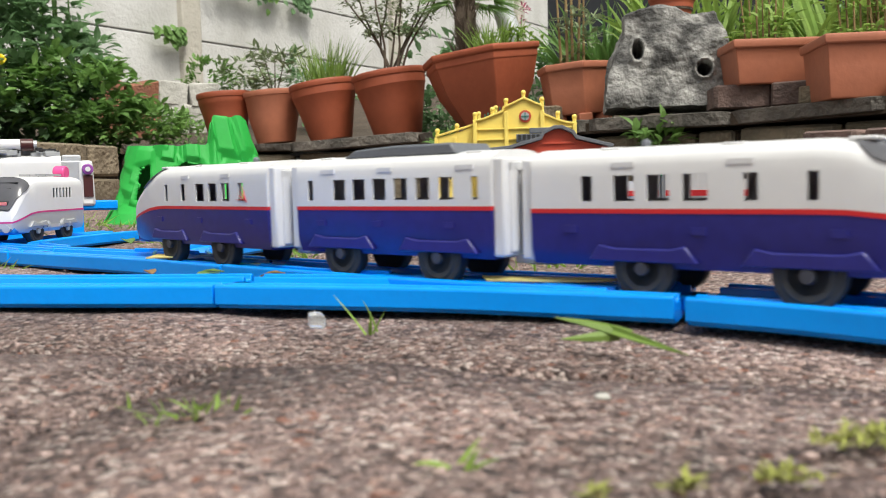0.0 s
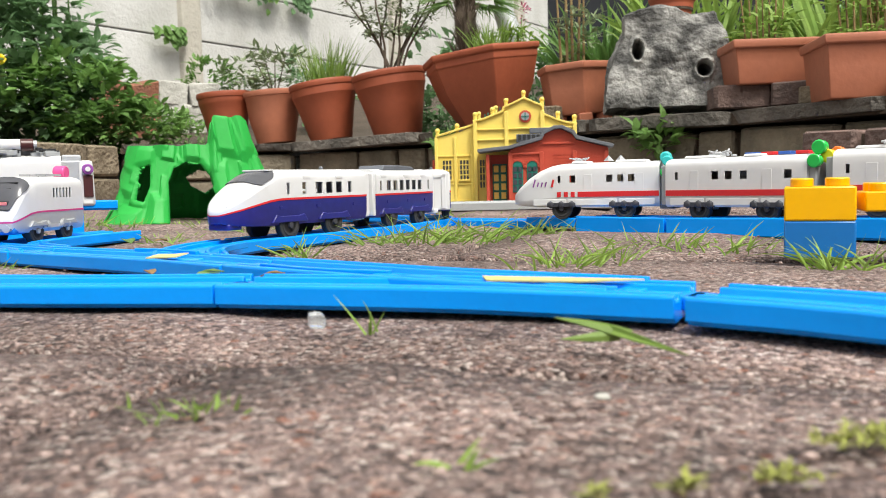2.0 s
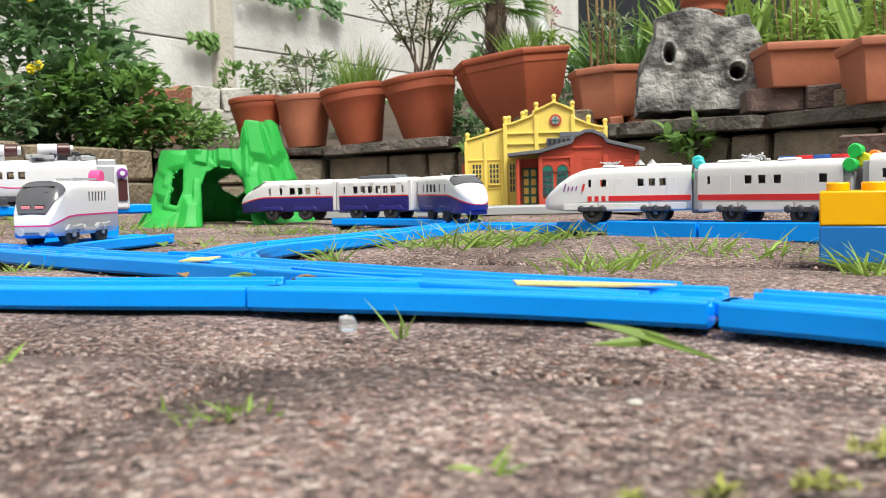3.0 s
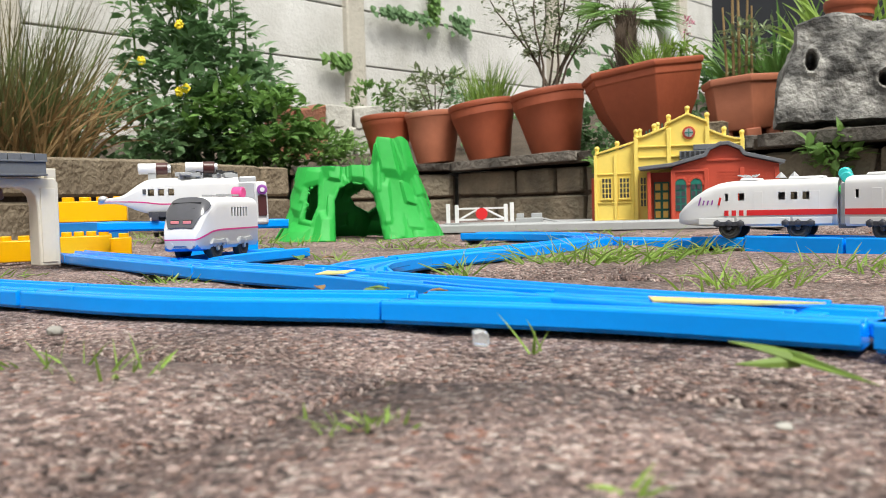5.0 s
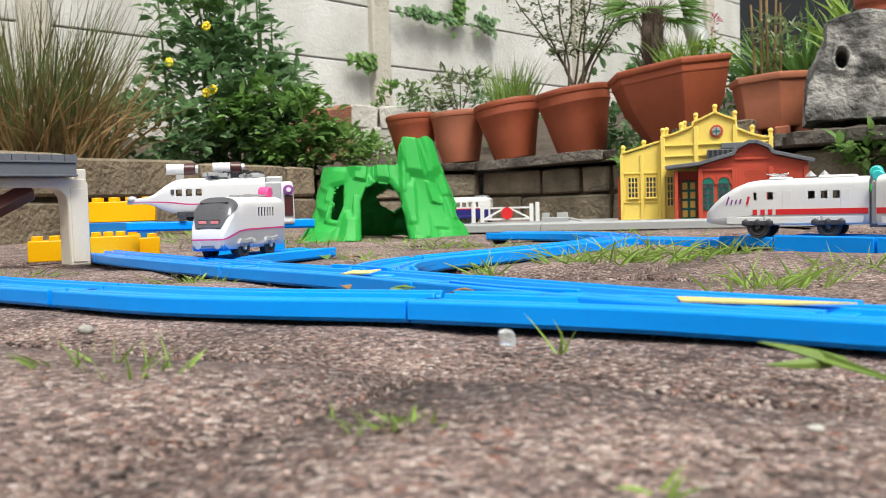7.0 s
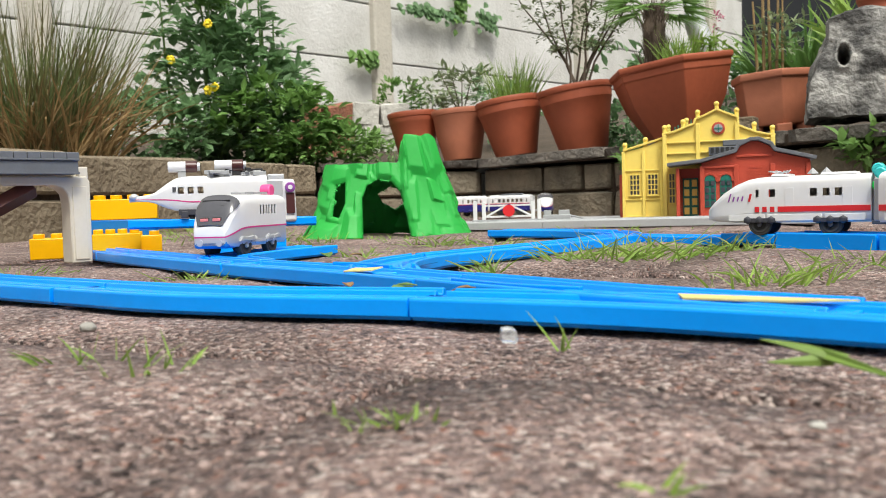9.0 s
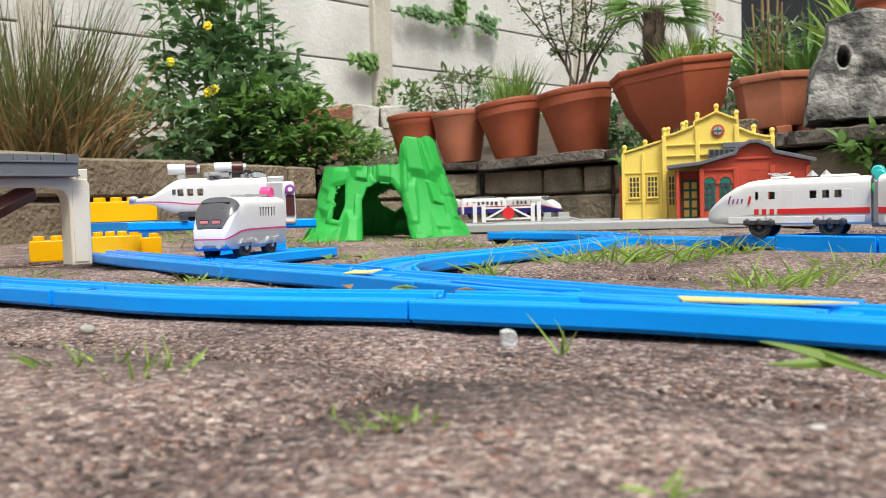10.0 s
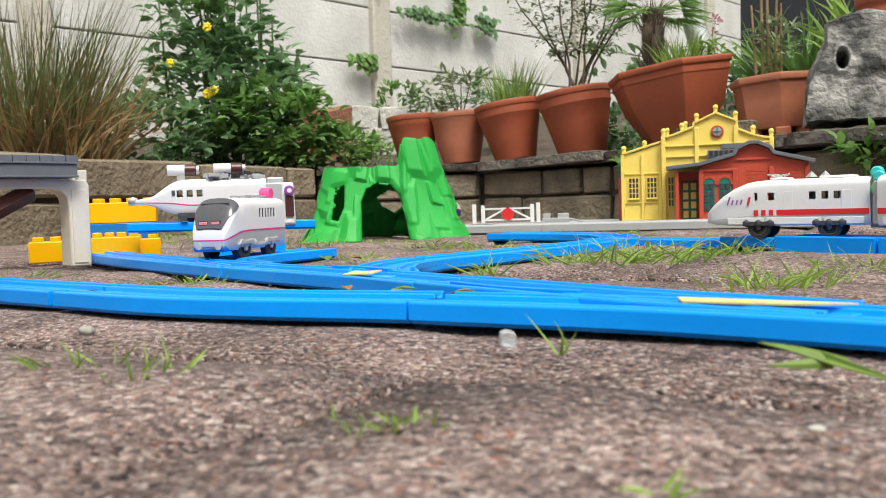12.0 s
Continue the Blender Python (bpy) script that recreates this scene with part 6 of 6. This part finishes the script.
for k in range(9):
    p = Vector((-0.115 + rngs.uniform(-0.03, 0.03), 2.245 + rngs.uniform(-0.02, 0.02), 0.29))
    d = Vector((rngs.uniform(-0.3, 0.35), rngs.uniform(-0.2, 0.2), 1.1))
    for q in range(10):
        n2 = p + (d.normalized() * 0.047)
        rows.append((p, n2, 0.0036 - 0.0003 * q, 0.0033 - 0.0003 * q))
        if q > 1:
            tips.append(n2)
        p = n2
        d += Vector((rngs.uniform(-0.42, 0.42), rngs.uniform(-0.3, 0.3), rngs.uniform(-0.1, 0.4)))
stems(b, rows, "twig", "trunk")
random.seed(19)
V, F = [], []
for p in tips:
    for _ in range(34):
        leaf(V, F, p + rdir() * rngs.uniform(0.004, 0.040), rdir(0.3), (0, 0, 1), 0.018, 0.0065)
from_arrays("foliage", V, F, "grey_leaf", b)

b = plant("small_palm", "small palm with a shaggy dark trunk in a planter", "palm")
bm = bmesh.new()
lathe(bm, [(0.014, 0), (0.019, 0.03), (0.022, 0.07), (0.025, 0.11), (0.014, 0.145)], 14)
for v in bm.verts:
    v.co += Vector((noise.noise(v.co * 90), noise.noise(v.co * 90 + Vector((5, 0, 0))), 0)) * 0.006
part("trunk", bm, "twig", b, m=pose(0.066, 2.10, 0.325))
for q in range(5):
    tuft(b, (0.066, 2.10, 0.330 + 0.030 * q), 110, 0.022, 0.06, 0.004, "twig", 0.55, 0.1, 43 + 200 * q, "trunk_fibre")
rngp = random.Random(31)
random.seed(31)
V, F = [], []
for k in range(24):
    a = rngp.uniform(0, 2 * math.pi)
    el = rngp.uniform(-0.1, 0.55)
    o = Vector((0.066, 2.10, 0.468))
    hub = o + Vector((math.cos(a) * math.cos(el), math.sin(a) * math.cos(el), math.sin(el))) * 0.07
    blade(V, F, o, hub, 0.004, 0.0, 2)
    d0 = (hub - o).normalized()
    s0 = d0.cross(Vector((0, 0, 1))).normalized()
    for q in np.linspace(-1.1, 1.1, 11):
        d = d0 * math.cos(q) + s0 * math.sin(q)
        blade(V, F, hub, hub + d * 0.075 + Vector((0, 0, -0.012)), 0.0048, 0.15, 3)
from_arrays("fronds", V, F, "leaf_m", b)
b = plant("pot_weeds", "yellow-green spiky weeds round the palm's foot", "pot plant")
tuft(b, (0.125, 2.07, 0.335), 150, 0.045, 0.10, 0.004, "leaf_l", 0.7, 0.2, 44)
crown(b, (0.20, 2.09, 0.37), (0.05, 0.05, 0.035), 160, 0.022, "leaf_l", seed=45)
b = plant("pink_flower", "thin pink flower spike in the planter", "flower")
stems(b, [((0.195, 2.09, 0.34), (0.20, 2.10, 0.43), 0.0015, 0.001)], "leaf_l")
crown(b, (0.20, 2.10, 0.445), (0.012, 0.012, 0.03), 90, 0.009, "pinkflower", seed=46, name="petals")
b = thing("watering_can_spout", "pale grey metal spout hanging behind the palm", "watering can", pose(0.155, 2.22, 0.40))
bm = bmesh.new()
tube(bm, (0.03, 0, 0.0), (0.008, 0.0, 0.07), 0.028, 0.024, n=20)
tube(bm, (0.008, 0, 0.07), (-0.002, 0, 0.095), 0.024, 0.010, n=20)
tube(bm, (-0.002, 0, 0.095), (-0.03, 0, 0.16), 0.010, 0.008, n=14)
tube(bm, (0.03, 0, -0.25), (0.03, 0, 0.0), 0.026, 0.028, n=20)
part("spout", bm, "zinc", b)

b = plant("reed_stems", "brown and green reed stems growing in a planter", "pot plant")
stems(b, [((0.27 + 0.012 * q, 1.93, 0.27), (0.262 + 0.016 * q + 0.01 * math.sin(q * 3), 1.94, 0.44 + 0.09 * ((q * 7) % 4)), 0.0035, 0.002) for q in range(5)], "dry")
crown(b, (0.315, 1.93, 0.36), (0.05, 0.04, 0.07), 260, 0.024, "grey_leaf", seed=47, aspect=0.3)
for k, (x, y, z, n, h, s) in enumerate(((0.415, 2.16, 0.24, 110, 0.30, 0.05), (0.62, 1.92, 0.26, 130, 0.32, 0.12), (0.80, 1.75, 0.26, 120, 0.30, 0.13), (0.375, 2.24, 0.24, 70, 0.28, 0.04), (0.98, 1.58, 0.26, 90, 0.30, 0.13), (0.52, 2.0, 0.28, 90, 0.26, 0.08))):
    b = plant("strap_leaf_plant", "clump of broad arching bright green strap leaves", "plant")
    tuft(b, (x, y, z), n, s, h, 0.019, "leaf_l" if k % 3 else "leaf_m", 0.75, 0.42, 50 + k)
for k, (x, y, z, r) in enumerate(((0.588, 1.594, 0.30, 0.045), (0.674, 1.405, 0.285, 0.055), (0.72, 1.40, 0.30, 0.045))):
    b = plant("pot_weeds", "bright green leafy weeds growing in a planter", "pot plant")
    crown(b, (x, y, z), (r, r, r * 0.7), 200, 0.022, "leaf_l", seed=60 + k)
    stems(b, [((x + 0.01 * q, y, z - 0.04), (x + 0.014 * q, y + 0.01, z + 0.09 + 0.03 * (q % 3)), 0.002, 0.001) for q in range(-3, 4)], "dry")
b = plant("pot_weeds", "thin weeds in the small pot on the rock", "pot plant")
tuft(b, (0.462, 1.742, 0.385), 60, 0.03, 0.09, 0.004, "leaf_l", 0.7, 0.3, 64)
# leafy weeds rooted in the wall's joints
for k, (x, y, z, r) in enumerate(((0.402, 1.605, 0.108, 0.036), (0.02, 1.93, 0.115, 0.022), (0.16, 1.815, 0.12, 0.018))):
    b = plant("wall_weed", "small leafy weed growing from the stone wall", "weeds")
    crown(b, (x, y, z), (r, r * 0.8, r * 0.9), 130, 0.032, "leaf_m", seed=90 + k)
    stems(b, [((x, y + 0.02, z - r - 0.02), (x, y, z), 0.002, 0.002), ((x, y + 0.04, z - 0.01), (x, y, z), 0.002, 0.002)], "leaf_m")

# ---------- grass in the paving joints ----------
# plan x, y, blades, spread, height, width
TRACK_TUFTS = [(-0.02, 0.6, 32, 0.028, 0.06, 0.0026), (0.007, 0.628, 32, 0.03, 0.0552, 0.0026), (0.03, 0.64, 22, 0.03, 0.048, 0.0024), (-0.045, 0.61, 19, 0.02, 0.0408, 0.0024), (0.056, 0.44, 18, 0.02, 0.044, 0.0022), (0.07, 0.455, 12, 0.024, 0.036, 0.0022), (0.095, 0.47, 8, 0.02, 0.034, 0.002), (0.14, 0.56, 20, 0.028, 0.036, 0.0024), (0.165, 0.52, 22, 0.03, 0.036, 0.0024), (0.072, 0.69, 24, 0.014, 0.04, 0.0026), (-0.269, 0.495, 18, 0.018, 0.024, 0.002), (-0.25, 0.488, 12, 0.012, 0.02, 0.002)]
SIDE_TUFTS = [(-0.423, 0.55, 16, 0.025, 0.022, 0.002), (-0.47, 0.565, 14, 0.03, 0.018, 0.002), (-0.092, 0.545, 12, 0.012, 0.044, 0.0026), (-0.36, 0.98, 24, 0.03, 0.034, 0.0026), (-0.29, 0.99, 20, 0.03, 0.026, 0.0026), (-0.24, 0.95, 18, 0.03, 0.028, 0.0026), (-0.19, 0.85, 22, 0.03, 0.038, 0.0026), (-0.13, 0.83, 16, 0.025, 0.03, 0.0026), (-0.23, 0.75, 14, 0.03, 0.022, 0.0024), (-0.33, 0.8, 20, 0.02, 0.04, 0.0024)]
FAR_TUFTS = [(-0.215, 0.675, 12, 0.014, 0.028, 0.0024), (0.1795, 0.3956, 16, 0.012, 0.044, 0.0026), (0.2, 0.395, 14, 0.016, 0.038, 0.0024), (-0.6, 1.25, 50, 0.12, 0.032, 0.0026), (-0.75, 1.4, 60, 0.12, 0.036, 0.0026), (-0.86, 1.30, 50, 0.05, 0.05, 0.003), (-0.80, 1.62, 50, 0.06, 0.05, 0.003), (-0.42, 1.02, 22, 0.03, 0.04, 0.0026), (-0.62, 1.05, 24, 0.08, 0.032, 0.0026), (-0.15, 1.6, 30, 0.12, 0.03, 0.0026), (0, 1.2, 20, 0.08, 0.022, 0.0026), (0.1, 0.72, 14, 0.02, 0.034, 0.0024)]
for k, (x, y, n, r, h, w) in enumerate(TRACK_TUFTS + SIDE_TUFTS + FAR_TUFTS):
    b = plant("grass_tuft", "green grass tuft in a paving joint", "grass")
    tuft(b, (x, y, -0.003), int(n * 1.7), r * 1.15, h * 0.56, w * 0.62, "blade" if k % 3 else "leaf_l", 1.7, 0.4, 100 + k)
# thin sprigs nearer the viewer
for k, (x, y, n, r, h) in enumerate(((-0.021, 0.251, 5, 0.003, 0.014), (-0.160, 0.226, 14, 0.014, 0.012), (-0.135, 0.214, 16, 0.016, 0.012), (-0.055, 0.166, 16, 0.010, 0.005), (-0.046, 0.167, 12, 0.008, 0.004), (0.001, 0.130, 5, 0.003, 0.006))):
    b = plant("grass_sprig", "thin green sprig between the pavers", "grass")
    tuft(b, (x, y, -0.001), n, r, h, 0.0010, "blade", 0.8 if k == 0 else 1.8, 0.3, 140 + k)
# torn green stem lying before the track
b = plant("torn_stem", "torn green plant stem lying on the paving", "plant stem")
random.seed(77)
for base, tip, w, bend in (((0.0470, 0.2170, 0.0035), (0.0285, 0.2235, 0.0090), 0.0034, 0.10), ((0.0445, 0.2190, 0.0030), (0.0290, 0.2150, 0.0020), 0.0030, -0.05), ((0.0420, 0.2200, 0.0040), (0.0560, 0.1975, 0.0015), 0.0024, 0.0)):
    V, F = [], []
    blade(V, F, base, tip, w, bend, 6)
    thick(from_arrays("stem_leaf", V, F, "leaf_l", b), 0.0005)
# fallen leaves by the track
for k, (x, y, s) in enumerate(((-0.105, 0.366, 0.012), (-0.125, 0.372, 0.010), (-0.092, 0.358, 0.015), (-0.075, 0.352, 0.012), (-0.21, 0.585, 0.018), (-0.19, 0.60, 0.012))):
    b = plant("fallen_leaf", "dry brown and green fallen leaf beside the track", "leaf")
    V, F = [], []
    leaf(V, F, (x, y, 0.006), (math.cos(k * 2.1), math.sin(k * 2.1), 0.35), (0, 0, 1), s, s * 0.5)
    thick(from_arrays("leaf_blade", V, F, "dry" if k % 2 else "leaf_m", b), 0.0004)


# clear shard, pebble and moss
def shard():
    m = bpy.data.materials.new("clear_glass")
    m.use_nodes = True
    p = m.node_tree.nodes["Principled BSDF"]
    p.inputs["Transmission Weight"].default_value, p.inputs["Roughness"].default_value, p.inputs["Base Color"].default_value = 0.75, 0.12, (0.93, 0.97, 1, 1)
    M["glass"] = m
    bm = bmesh.new()
    prism(bm, [(-0.0030, 0), (-0.0036, 0.0052), (-0.0008, 0.0062), (0.0022, 0.0058), (0.0036, 0.0022), (0.0026, 0)], -0.003, 0.003)
    ob = mesh_ob("glass_shard", bm, "glass", bevel=0.0004, m=pose(-0.0385, 0.2575, 0.0002, 6, 8, 20) @ Matrix.Scale(0.72, 4))
    tagged(ob, "small clear glass shard lying on the paving", "glass shard")


shard()
for k, (x, y, r, c) in enumerate(((-0.195, 0.280, 0.0026, "whitestone"), (0.03, 0.165, 0.0014, "whitestone"))):
    bm = bmesh.new()
    for v in ball(bm, (0, 0, r * 0.5), r, 2, (1.4, 1, 0.7)):
        v.co += Vector((1, 1, 1)) * noise.noise(v.co * 400 + Vector((k, 0, 0))) * r * 0.25
    ob = mesh_ob("pebble", bm, c, smooth=60, m=pose(x, y, 0, 0, 0, 40 * k))
    tagged(ob, "pale loose pebble on the paving", "pebble")
for k, (x, y, r) in enumerate(((0.0643, 0.1332, 0.0042), (0.070, 0.137, 0.003), (0.0464, 0.117, 0.0024), (0.0318, 0.1150, 0.0015), (0.019, 0.1130, 0.0008))):
    rng = random.Random(160 + k)
    random.seed(160 + k)
    b = plant("moss_clump", "yellow-green moss clump in a paving joint", "moss")
    V, F = [], []
    for _ in range(int(r * 30000)):
        leaf(V, F, (x + rng.gauss(0, 0.55) * r * 1.5, y + rng.gauss(0, 0.5) * r, rng.uniform(0, 0.0012)), rdir(0.9), (0, 0, 1), rng.uniform(0.0014, 0.0034), 0.0007)
    from_arrays("fronds", V, F, "moss", b)


# ---------- what moves ----------
def motions():
    pts, length = curve(ROUTE, 0.004)
    arc = np.linspace(0, length, len(pts))

    def at(s):
        return np.array([np.interp(s, arc, pts[:, 0]), np.interp(s, arc, pts[:, 1])])

    def height(p):
        return RAIL + float(np.interp(p[0], [0.0, 0.09, 0.42], [0.0, -0.001, -0.004])) * (p[1] < 0.3)

    times = [r[0] for r in RUN]
    clock = sorted({round(t, 2) for t in [*times, *np.arange(0, 12.01, 0.1)]})
    for ob, back, turn in ((TAIL, 0.0775, 180), (MIDCAR, 0.2005, 0), (LEAD, 0.3235, 0)):
        rows = []
        for t in clock:
            s = float(np.interp(t, times, [r[1] for r in RUN])) + back
            a, b = at(s - 0.024), at(s + 0.024)
            c, d = (a + b) / 2, b - a
            rows.append((t, pose(c[0], c[1], height(c), 0, 0, math.degrees(math.atan2(d[1], d[0])) + turn)))
        walk(ob, rows)


motions()
